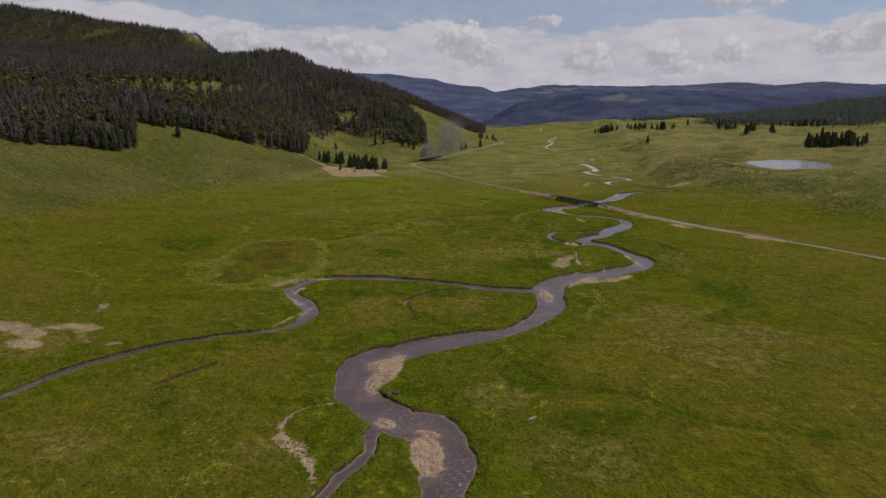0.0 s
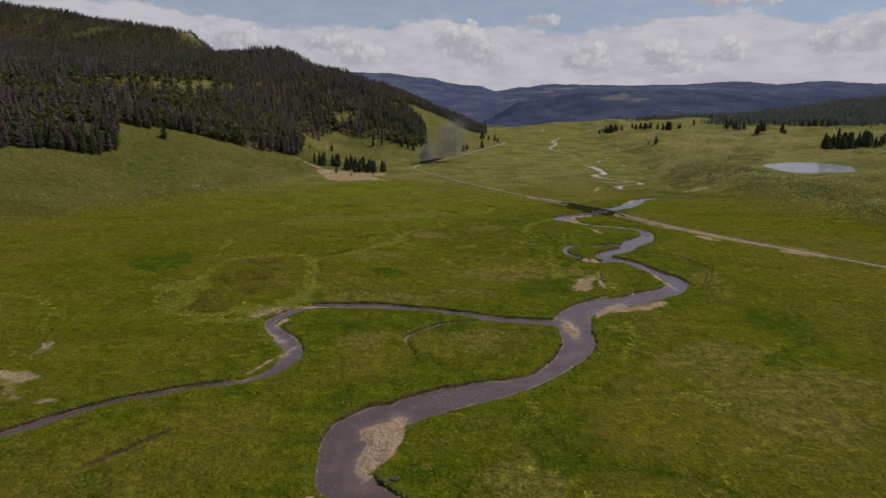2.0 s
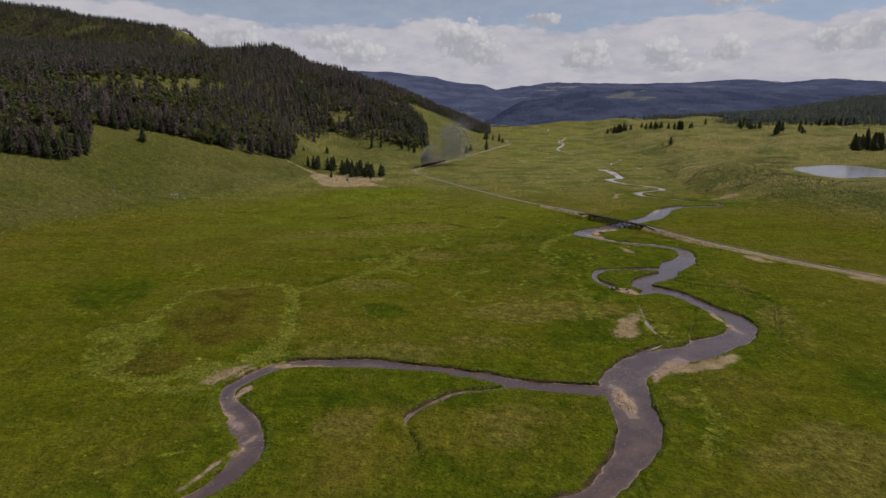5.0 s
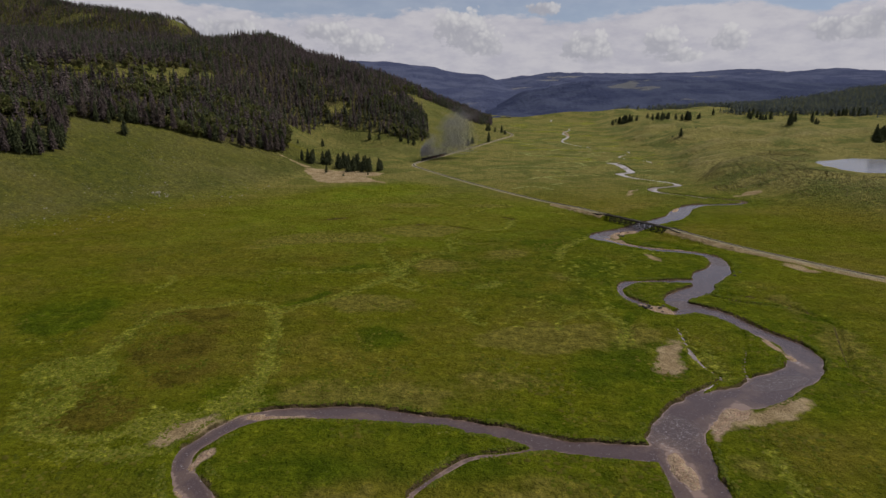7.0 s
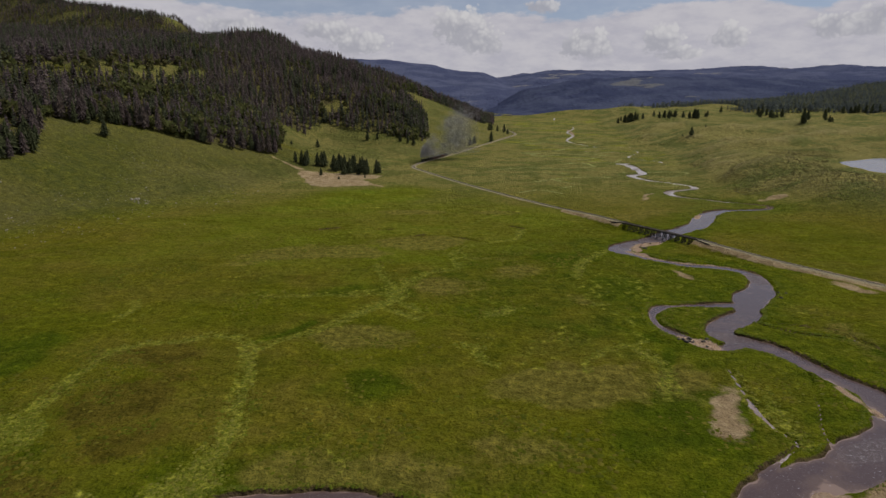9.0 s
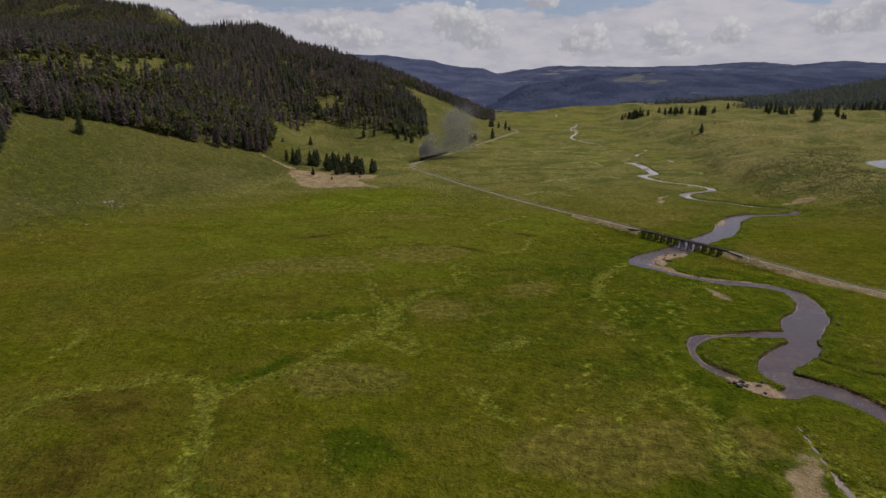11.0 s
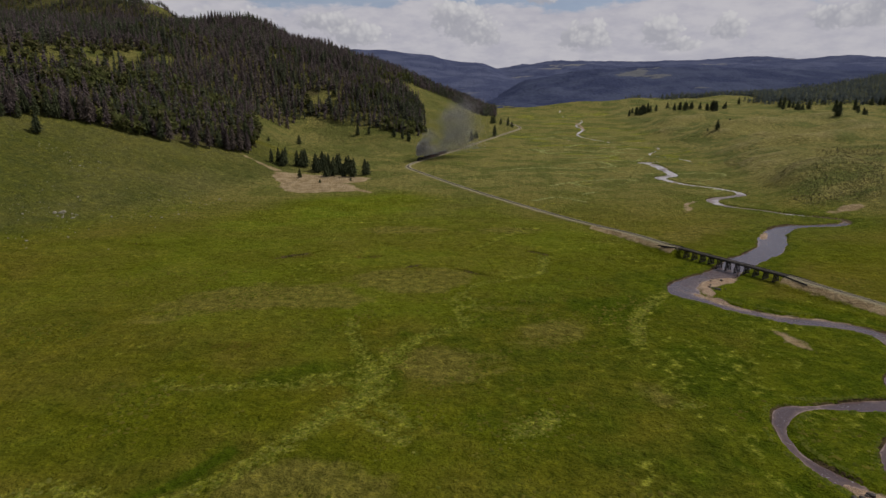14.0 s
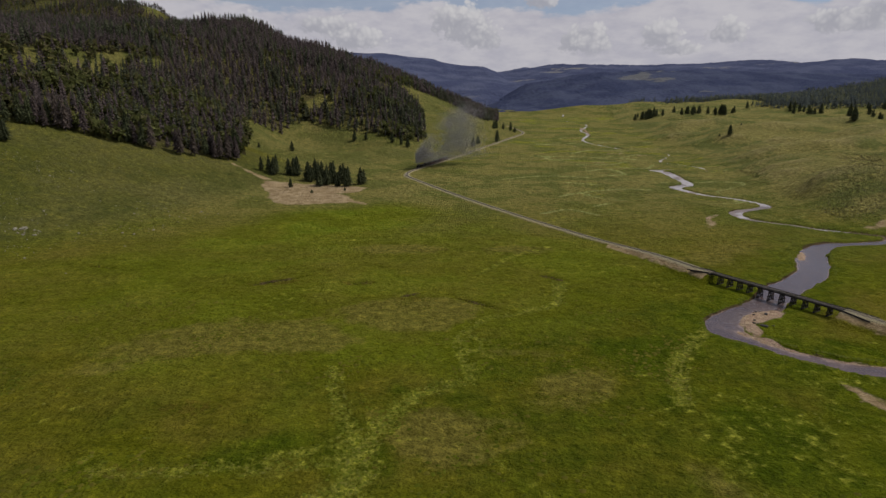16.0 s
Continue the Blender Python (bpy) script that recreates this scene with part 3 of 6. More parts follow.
BARE = ((71, 294, 11, 4.2, 68), (-98, 722, 40, 24, -74), (-90, 712, 34, 22, -20), (-114, 748, 30, 17, -55), (-90, 752, 36, 20, -5), (-155, 784, 22, 1.6, -22), (-58, 700, 26, 2, -50), (166, 623, 4, 1, 60), (-62, 252.5, 6, 2.6, 46), (-142, 192, 13, 5, -28), (-126, 196, 10, 2.2, -14), (-130, 178, 7, 2.2, -20), (107.6, 415.6, 8, 1.2, -80), (258, 606, 11, 5, 20),
        (172, 393, 6, 2.2, -60), (205, 352, 6, 1.6, -55), (79, 256, 10, 2.4, 22))
PALE_LINES = []
PALE_LINES.append(spline([(49.7, 509.4, 2.2), (43.6, 485.6, 1.2), (30.4, 475.8, 1), (19.9, 471.5, 0.9), (11.5, 463.8, 0.9), (6.2, 452, 0.9), (6, 439.5, 1.2), (7.8, 431.3, 1.3), (6.3, 423.8, 1.2), (-2.2, 420.1, 1.6), (-9.4, 413.1, 2.2), (-14.3, 402.6, 2.8), (-17.6, 395.7, 3), (-21, 388.4, 3.4)]))
PALE_LINES.append(spline([(-18.6, 393.3, 3), (-19.2, 381.8, 4.2), (-25.2, 373.9, 3.2), (-30.8, 366.5, 2.4), (-37.6, 356.3, 2), (-44.1, 348.5, 1.4), (-53.8, 340.8, 1.2), (-58.9, 335.8, 1.6), (-62.2, 329, 1.8)]))
PALE_LINES.append(spline([(-58, 335.8, 1.2), (-66.4, 340, 1.4), (-77.2, 344.9, 1.4), (-85.1, 341.2, 1.6), (-96.6, 338.6, 1.8), (-104.1, 332.1, 1.8), (-106.2, 320.1, 2), (-105.6, 306.9, 2.2), (-105.7, 296.4, 2.4)]))
PALE_LINES.append(spline([(-65, 336.8, 1.4), (-59.9, 324.1, 1.6), (-56.9, 309.5, 2), (-54.9, 297, 2.6), (-53.1, 285, 3), (-53.9, 275.8, 3.2), (-56.7, 268.7, 3.4), (-59.5, 261.8, 3.4)]))
PALE_LINES.append(spline([(4.1, 442.7, 0.5), (9, 442.2, 0.5), (13.4, 447.1, 0.5), (12.1, 452.4, 0.5), (7.2, 454.3, 0.5)]))
PALE_LINES.append(spline([(-75.8, 390.2, 0.7), (-68.6, 384.5, 0.8), (-50.9, 385.7, 0.8), (-33.5, 390.5, 0.9), (-23.5, 396.4, 1)]))
PALE_LINES.append(spline([(-14.4, 373.8, 2), (-8.3, 366.3, 1.2)]))
PALE_LINES.append(spline([(-30.5, 431.4, 1.2), (-25.8, 411.1, 1.4), (-20.4, 396.3, 1.6)]))
PALE_LINES.append(spline([(92, 462, 1.5), (78, 448, 2), (66, 430, 2.4), (60, 412, 1.6)]))
PALE_LINES.append(spline([(58, 300, 1.5), (64, 318, 2), (60, 332, 1.5)]))
PALE_LINES.append(spline([(73, 240, 1.0), (70, 224, 1.3), (61, 207, 1.0)]))
PALE_LINES.append(spline([(22, 166, 1.0), (27, 177, 1.0)]))
PALE_LINES.append(spline([(-191, 277, 0.8), (-177, 274, 1), (-159, 266, 1), (-144, 249, 1), (-136, 227, 0.6)]))
PALE_LINES.append(spline([(-112, 270, 2), (-104, 255, 2.4), (-92, 249, 2.4), (-79, 249, 2), (-75, 262, 1.2)]))
PALE_LINES.append(spline([(10, 334, 1.5), (9, 326, 1.5), (14, 321, 0.8)]))
PALE_LINES.append(spline([(40, 316, 0.7), (42, 323, 0.8), (47, 328, 0.8), (56, 334.5, 0.9), (65, 338, 0.7)]))
PALE_LINES.append(spline([(-41, 385, 0.8), (-25, 388, 0.8)]))
PALE_LINES.append(spline([(-117, 363, 1.2), (-116, 372, 1.2), (-120, 380, 0.8)]))
PALE_LINES.append(spline([(-21, 370, 2), (-10, 360, 1.2)]))
PALE_LINES.append(spline([(18, 522, 0.6), (36, 549, 0.8), (57, 568, 0.6)]))
PALE_LINES.append(spline([(29, 616, 0.6), (47, 599, 0.7)]))
PALE_LINES.append(spline([(-60, 580, 0.8), (-20, 590, 1.0), (10, 604, 0.6)]))
PALE_LINES.append(spline([(85.4, 304, 1), (82.1, 288.8, 1.6), (79.6, 278.1, 1.6)]))
PALE_LINES.append(spline([(82.5, 316, 1), (78.6, 296, 1.4), (78, 285, 1.4)]))
PATHS_AND_GLINTS = []
PATHS_AND_GLINTS.append(spline([(-136, 193, 0.5), (-131, 194, 0.6), (-124, 192, 0.7), (-118, 188, 0.8), (-113, 181, 0.8), (-108, 179, 0.7), (-100, 179, 0.4)]))
PATHS_AND_GLINTS.append(spline([(-126, 208, 0.6), (-125, 213, 0.8), (-126.5, 220, 0.6)]))
# from here on: glints of water up the valley, painted in gravel colour
PATHS_AND_GLINTS.append(spline([(164, 622, 1.0), (171, 638, 0.9), (182, 649, 0.7)]))
PATHS_AND_GLINTS.append(spline([(227, 1064, 1.0), (270, 1059, 1.2), (308, 1020, 1.0)]))
PATHS_AND_GLINTS.append(spline([(244, 982, 1.8), (254, 976, 1.6)]))
PATHS_AND_GLINTS.append(spline([(189, 1072, 1.6), (209, 1080, 1.4)]))
PATHS_AND_GLINTS.append(spline([(172, 924, 1.0), (195, 914, 1.1)]))
PATHS_AND_GLINTS.append(spline([(210, 991, 1.4), (235, 1005, 1.6)]))
PATHS_AND_GLINTS.append(spline([(265, 1347, 2.0), (260, 1290, 2.0), (248, 1213, 1.6)]))
RANK_LINES = []
RANK_LINES.append(spline([(22, 172, 2.5), (24, 160, 4), (29, 151, 4), (42, 149.5, 2.4), (59, 143, 2.2), (71, 130, 2), (85, 125, 1.8), (100, 122, 1.4)]))
RANK_LINES.append(spline([(104, 203, 1.5), (128, 223, 2.4), (143, 251, 2.0), (148, 270, 1.2)]))
RANK_LINES.append(spline([(3, 134, 2.5), (9, 139, 2.5)]))
RANK_LINES.append(spline([(-72, 146, 2.5), (-67, 132, 3), (-60, 120, 2)]))
RANK_LINES.append(spline([(60, 352, 2), (70, 336, 3), (64, 318, 2.6), (54, 300, 2)]))
RANK_LINES.append(spline([(122, 448, 3), (132, 438, 3.5), (146, 424, 3)]))
RANK_LINES.append(spline([(-47, 357, 3), (-54, 347, 2.4), (-62, 340, 2)]))
RANK_LINES.append(spline([(60, 276, 5), (68, 282, 4), (75, 296, 3)]))
FAR_LINES = []
FAR_LINES.append(spline([(95, 719, 1), (120, 738, 1.2), (151, 750, 1.4), (174, 746, 1)]))
FAR_LINES.append(spline([(152, 855, 2), (174, 865, 2), (180, 832, 2), (161, 821, 1.4)]))
FAR_LINES.append(spline([(70, 655, 0.8), (90, 666, 1), (104, 649, 0.8)]))
FAR_LINES.append(spline([(111, 679, 0.9), (123, 690, 0.9)]))
FAR_LINES.append(spline([(115, 783, 1), (138, 773, 1.2)]))
FAR_LINES.append(spline([(150, 900, 1.6), (190, 905, 1.8), (215, 930, 1.6)]))
FAR_LINES.append(spline([(200, 960, 1.6), (228, 950, 1.8)]))
FAR_LINES.append(spline([(170, 1000, 2), (200, 1030, 2), (240, 1022, 2)]))
FAR_LINES.append(spline([(215, 1110, 2.5), (262, 1120, 2.5)]))
FAR_LINES.append(spline([(190, 880, 1.0), (215, 872, 1.2), (232, 900, 1.0)]))
FAR_LINES.append(spline([(130, 940, 1.4), (165, 952, 1.4)]))
FAR_LINES.append(spline([(240, 940, 1.4), (215, 958, 1.4), (250, 990, 1.4)]))
FAR_LINES.append(spline([(60, 800, 1.2), (100, 822, 1.5), (140, 812, 1.2)]))
DRY_OXBOW = spline([(-23, 139, 1.2), (-32, 135, 1.4), (-35, 125, 1.7), (-28, 115, 1.7), (-23, 104, 1.5), (-22, 92, 1.2)])
PALES = ((-109, 284, 13.5, 10.7, 0), (-70, 254, 8.7, 7.6, 0), (-77, 242, 14.7, 3.5, 0), (-102, 263, 6.0, 12.8, 0), (-54, 265, 6.2, 10.0, 0), (-57, 226, 7, 1.4, -50), (6, 335, 4, 2.5, 0), (60, 374, 4, 2, 10), (20, 365, 9, 4, 40))
BROWNS = ((-88, 330, 13, 9, 0), (-86, 300, 14, 13, 20), (-76, 282, 10, 8, 30), (-101, 272, 8, 5, 0), (-91, 259, 13, 11, 0), (-79, 319, 7, 4, 0), (-65, 511, 10, 2.5, 5), (-32, 510, 6, 2, 0),
          (-10, 491, 5, 2, 0), (-41, 322, 4, 2, 0), (-68, 385, 5, 2, 0), (-63, 411, 6, 2.5, 0), (-76, 315, 6, 3, 0))
TANS = ((31, 447, 12, 6, 0), (37, 423, 13, 8, 20), (-1, 398, 9, 8, 0), (-8, 476, 22, 12, 10), (-20, 566, 20, 9, 0), (33, 565, 13, 9, 0), (-62, 451, 32, 16, 10), (-23, 269, 17, 7, 0), (41, 312, 20, 10, 20), (16, 277, 10, 4, 0),
        (131, 302, 9, 30, -10), (66, 235, 5, 4, 0), (-35, 341, 18, 8, 10), (23, 442, 15, 9, 0), (14, 220, 11, 9, 20))
TANS += ((-140, 186, 26, 15, -25), (-26, 220, 10, 9, 0), (85, 206, 20, 12, 20), (90, 174, 22, 12, -15), (20, 147, 9, 9, 0), (-40, 116, 8, 10, 0), (35, 112, 16, 10, 0), (-80, 116, 9, 9, 0), (107, 188, 30, 12, 10), (140, 560, 30, 12, 40), (53, 380, 5, 11, 0), (66, 312, 9, 6, 30))
RANKS = ((-42, 395, 26, 10, 0), (-12, 418, 9, 8, 0), (63, 440, 17, 17, 0), (74, 396, 22, 18, 0), (49, 287, 22, 16, 30), (-16, 305, 11, 7, 0), (137, 330, 8, 20, 0), (-18, 236, 26, 8, 0), (-136, 325, 22, 16, 0),
         (-10, 183, 22, 9, 0), (68, 225, 3, 15, 0), (24, 174, 4, 8, 0), (131, 227, 7, 24, 0), (-98, 278, 13, 6, 0))
RANKS += ((0, 202, 9, 12, 0), (0, 147, 9, 9, 0), (-25, 118, 6.5, 10, 0), (-65, 122, 6, 15, 0), (30, 162, 5, 11, 0), (35, 129, 11, 3, 0), (112, 207, 13, 8, 0))
HOLLOWS = ((47, 516, 5, 1.1, -40), (-66, 513, 8.5, 1.1, 30), (-31, 509.5, 4, 1.1, 15), (-10.5, 494.5, 3, 0.8, 30), (130.5, 301, 14, 0.6, 62), (137, 333, 7, 0.6, -80), (29, 447, 2, 0.6, 0), (-149, 534.5, 6, 0.8, -22), (14, 485, 6, 0.5, -40), (-69, 157, 9, 1.0, 52), (126, 350, 9, 0.9, -20), (135, 338, 9, 0.9, -70))
FOREST_EDGE = spline([(-560, 250), (-450, 400), (-364, 514), (-340, 551), (-297, 590), (-305, 640), (-328, 668), (-303, 714), (-255, 744), (-219, 755), (-170, 793), (-166, 803), (-174, 858),
                      (-192, 910), (-205, 965), (-177, 1010), (-165, 1052), (-117, 1056), (-59, 1042), (-20, 1020), (-4, 1068), (-12, 1153), (-30, 1212), (-52, 1290), (0, 1335), (55, 1285),
                      (85, 1275), (118, 1350), (125, 1500), (60, 1800), (-40, 2100)], 3)
CLEARINGS = ((-395, 830, 70, 36, 55), (-485, 910, 85, 36, 55), (-300, 690, 20, 12, 60), (-352, 890, 55, 32, 60), (-325, 955, 40, 20, 60), (-545, 1062, 60, 20, 60), (-585, 1440, 60, 34, 0), (-222, 1212, 34, 18, 60), (-211, 1318, 26, 10, 40), (-146, 1104, 22, 9, 40), (-70, 1250, 34, 16, 55),
             (-330, 1080, 20, 9, 20), (-470, 700, 30, 12, 50), (-55, 1350, 60, 22, 60))
ASPEN_SLOPES = ((-430, 710, 75, 34, 50), (-345, 660, 40, 22, 30), (-262, 760, 22, 10, 20), (-330, 815, 60, 22, 55), (-240, 905, 30, 14, 40), (-520, 860, 60, 40, 50))
BALDS = ((-900, 2365, 46, 30, -20), (-1190, 2290, 50, 16, 20))
POND_SHAPE, POND_LEVEL = (418, 690, 84, 42, 52), 18.6


MOUNDS = ((318, 735, 9, 38, 16), (300, 775, 5, 30, 12), (440, 905, 9, 46, 20), (360, 900, 6, 34, 15), (395, 960, 7, 40, 16), (520, 985, 8, 50, 20), (330, 850, 5, 26, 12), (470, 1080, 9, 60, 24), (560, 1120, 8, 60, 26), (620, 1010, 7, 60, 22),
          (340, 1130, 6, 40, 18), (420, 1220, 8, 60, 24), (380, 560, 7, 50, 24), (450, 500, 8, 60, 30))


CRESTS = ((spline([(252, 704), (268, 698), (290, 695), (318, 695)]), 16, 24), (spline([(272, 800), (300, 804), (330, 800)]), 9, 21),
          (spline([(396, 882), (412, 884), (428, 882)]), 8, 16), (spline([(500, 950), (533, 960), (560, 962)]), 6, 18),
          (spline([(366, 1020), (382, 1020)]), 6, 14), (spline([(300, 893), (324, 890), (345, 888)]), 5, 15), (spline([(311, 1147), (339, 1122)]), 3, 14))


def valley_floor(y):
    return np.interp(y, (-9000, 700, 950, 1210, 1700, 2600, 5200), (0, 0, 3.5, 12, 29, 28, 28))


def bulk(x, y):
    """The lie of the land without its small relief."""
    s = side_of(x, y, WEST_FOOT)
    cap = np.interp(x, (-1100, -748, -536, -453, -415, -372, -314, -260, -221, -165, -112, 0, 150), (215, 200, 188, 186, 188, 199, 183, 161, 151, 143, 129, 106, 60))
    cap = cap + 4 * fbm(x, y, 120, 3, 7)
    cap = cap * np.interp(y, (300, 700, 1050, 1250, 1500), (0.50, 0.58, 0.71, 0.83, 1.0)) - 0.8 * valley_floor(y)
    rise = 0.47 * softplus(s - 12, 16) * (1 + 0.22 * fbm(x, y, 260, 3, 5) * smooth(s / 150))
    west = -18 * np.logaddexp(-rise / 18, -cap / 18)
    west = west - 52 * np.exp(-(((x + 165) / 95) ** 2 + ((y - 1020) / 100) ** 2)) * smooth(s / 90)
    west = np.where(s > -60, np.maximum(west, 0), 0) * smooth((s + 60) / 60)
    back = np.interp(x, (-2400, -1500, -1296, -1067, -900, -800, -680), (415, 394, 372, 336, 316, 222, 0)) * np.exp(-((y - 2420) / 330) ** 2) * (1 + 0.06 * fbm(x, y, 200, 3, 9))
    west = np.maximum(west, back)
    e = side_of(x, y, EAST_FOOT)
    ep = softplus(e, 14)
    east = 17 * (1 - np.exp(-ep / 55)) + 0.028 * ep + 0.012 * softplus(e - 420, 80)
    east = east + smooth(e / 80) * (13.0 * np.abs(fbm(x, y, 130, 3, 21)) - 1.5) + 46 * smooth((e - 420) / 900) * smooth((y - 1050) / 600)
    east = east + 7 * np.exp(-(((x - 363) / 50) ** 2 + ((y - 1040) / 26) ** 2))
    for mx, my, up, rx, ry in MOUNDS:
        east = east + (1.1 if my < 1000 else 1.3) * up * np.exp(-(((x - mx) / rx) ** 2 + ((y - my) / ry) ** 2)) * smooth((e + 30) / 50)
    for line, up, wide in CRESTS:
        east = east + up * np.exp(-(line_gap(x, y, line, 70.0)[0] / wide) ** 2) * smooth((e + 8) / 26)
    east = np.where(e > -50, east, 0) * smooth((e + 50) / 50)
    knoll = 20 * np.exp(-(((x - 385) / 120) ** 2 + ((y - 1720) / 90) ** 2))
    z = valley_floor(y) + west + east + knoll
    p = blob(x, y, *POND_SHAPE)
    flat = POND_LEVEL + 0.5 + np.clip(p, 0, 80) * 0.03
    return np.where(p < 60, flat + (z - flat) * smooth((p - 4) / 56), z), s, e


def channels(x, y):
    wob = 0.9 * fbm(x, y, 9, 3, 31) + 0.7 * fbm(x, y, 3.2, 2, 35)
    river, small, tiny = (np.full(x.shape, 60.0) for _ in range(3))
    for line in (*RIVERS, HEAD_RIVER):
        river = np.minimum(river, line_gap(x, y, line)[0])
    for line in (CREEK, LOWER_CREEK, SLOUGH, ISLAND_LOOP):
        small = np.minimum(small, line_gap(x, y, line)[0])
    for line in (RUNNEL, RUNNEL_TWO, RILL, DITCH):
        tiny = np.minimum(tiny, line_gap(x, y, line)[0])
    return np.minimum(river + 0.75 * wob, small + wob * 0.6), tiny + wob * 0.15


def bars(x, y, table):
    best = np.full(x.shape, 60.0)
    for row in table:
        best = np.minimum(best, blob(x, y, *row))
    return best


def height(x, y):
    """Ground height with channels, banks, bars and the railway bed."""
    z, s, e = bulk(x, y)
    z = z + 0.30 * fbm(x, y, 38, 4, 41) + smooth((np.maximum(s, e) + 20) / 60) * (1.1 * fbm(x, y, 45, 4, 43) + 0.35 * fbm(x, y, 9, 3, 44))
    z = z + 0.20 * fbm(x, y, 6.5, 3, 42) * smooth(0.7 + 1.5 * fbm(x, y, 50, 2, 45))
    edge, tiny = channels(x, y)
    bar = bars(x, y, BARS) + 1.0 * fbm(x, y, 9, 4, 47) + 0.9 * fbm(x, y, 3.6, 3, 50) + 0.45
    cut = smooth((0.6 - edge) / (1.3 + 2.2 * smooth(0.35 + 1.8 * fbm(x, y, 24, 2, 33))))
    z = z - 1.55 * cut
    z = z - 1.0 * smooth((0.8 - tiny) / 1.2)
    for line in RANK_LINES:
        z = z - 0.5 * smooth(0.7 - line_gap(x, y, line, 12.0)[0] / 2.6)
    for line in PALE_LINES:
        z = z - 0.3 * smooth(0.6 - line_gap(x, y, line, 12.0)[0] / 2.2)
    dip = bars(x, y, HOLLOWS) - 0.5
    z = z - 1.0 * smooth((0.6 - dip) / 1.3)
    p = blob(x, y, *POND_SHAPE) + 9.0 * fbm(x, y, 45, 3, 49)
    z = z - 1.4 * smooth((2.0 - p) / 4.0)
    base = valley_floor(y)
    shore = base - 0.84 + 0.46 * smooth(-bar / 1.0 + 0.45) + 0.05 * fbm(x, y, 2.5, 2, 48)
    z = np.where(bar < 0.8, np.maximum(z, np.where(edge < 0.8, shore, z)), z)
    bed = base - 0.90 - 0.19 * np.clip(bar, 0, 4.0) + 0.10 * fbm(x, y, 7, 3, 46)
    z = np.where((edge < -0.2) & (bar > 0), np.maximum(z, bed), z)
    gap, along = line_gap(x, y, RAIL, 30.0)
    lift = np.maximum(0.9, 2.15 - 0.010 * np.abs(np.hypot(x - 125.5, y - 488.5) - 25))
    top = RAIL_Z(along) if RAIL_Z else base + lift
    d = BRIDGE_B - BRIDGE_A
    t = ((x - BRIDGE_A[0]) * d[0] + (y - BRIDGE_A[1]) * d[1]) / (d @ d)
    open_span = smooth((t * 50.6 + 0.5) / 2.5) * smooth(((1 - t) * 50.6 + 0.5) / 2.5)
    bed = top - 0.55 * np.clip(gap - 2.3, 0, None)
    fill = np.maximum(z, bed)
    trim = np.where(gap < 2.6, np.minimum(fill, top), np.minimum(fill, top + 0.9 * (gap - 2.6)))
    z = np.where(gap < 14, trim + (z - trim) * np.maximum(open_span, smooth((gap - 9) / 5)), z)
    return z, edge, bar, s, e, gap, tiny


RAIL_Z = None


def rail_profile():
    """Smooth height of the track along the line."""
    b, _, _ = bulk(RAIL[:, 0], RAIL[:, 1])
    step = np.hypot(*np.diff(RAIL[:, :2], axis=0).T)
    way = np.concatenate([[0], np.cumsum(step)])
    near = np.hypot(RAIL[:, 0] - 125.5, RAIL[:, 1] - 488.5)
    z = valley_floor(RAIL[:, 1]) + 0.45 * (b - valley_floor(RAIL[:, 1])) + np.clip(3.75 - 0.05 * np.clip(near - 25, 0, None), 0.6, 3.75)
    for _ in range(30):
        z[1:-1] = np.where(near[1:-1] < 30, z[1:-1], 0.25 * z[:-2] + 0.5 * z[1:-1] + 0.25 * z[2:])
    return way, z


RAIL_WAY, RAIL_HEIGHT = rail_profile()


def RAIL_Z(along):
    return np.interp(along, RAIL_WAY, RAIL_HEIGHT)


def ground_at(x, y):
    return float(height(np.array([float(x)]), np.array([float(y)]))[0][0])
# ---- end of land form ----


# ---- ground ----
def axis(pieces):
    """Grid lines: (start, end, step at start, step at end)."""
    out = []
    for a, b, s0, s1 in pieces:
        v = a
        while v < b - 1e-6:
            out.append(v)
            v += s0 + (s1 - s0) * (v - a) / (b - a)
        out.append(b) if not pieces.index((a, b, s0, s1)) < len(pieces) - 1 else None
    return np.array(out)


def mesh_from(name, verts, faces, mats):
    me = bpy.data.meshes.new(name)
    verts, faces = np.asarray(verts, np.float32), np.asarray(faces, np.int32)
    k = faces.shape[1]
    me.vertices.add(len(verts))
    me.vertices.foreach_set("co", verts.ravel())
    me.loops.add(faces.size)
    me.loops.foreach_set("vertex_index", faces.ravel())
    me.polygons.add(len(faces))
    me.polygons.foreach_set("loop_start", np.arange(0, faces.size, k, dtype=np.int32))
    me.update(calc_edges=True)
    me.validate()
    for m in mats:
        me.materials.append(m)
    return me


def set_smooth(me):
    me.polygons.foreach_set("use_smooth", np.ones(len(me.polygons), bool))


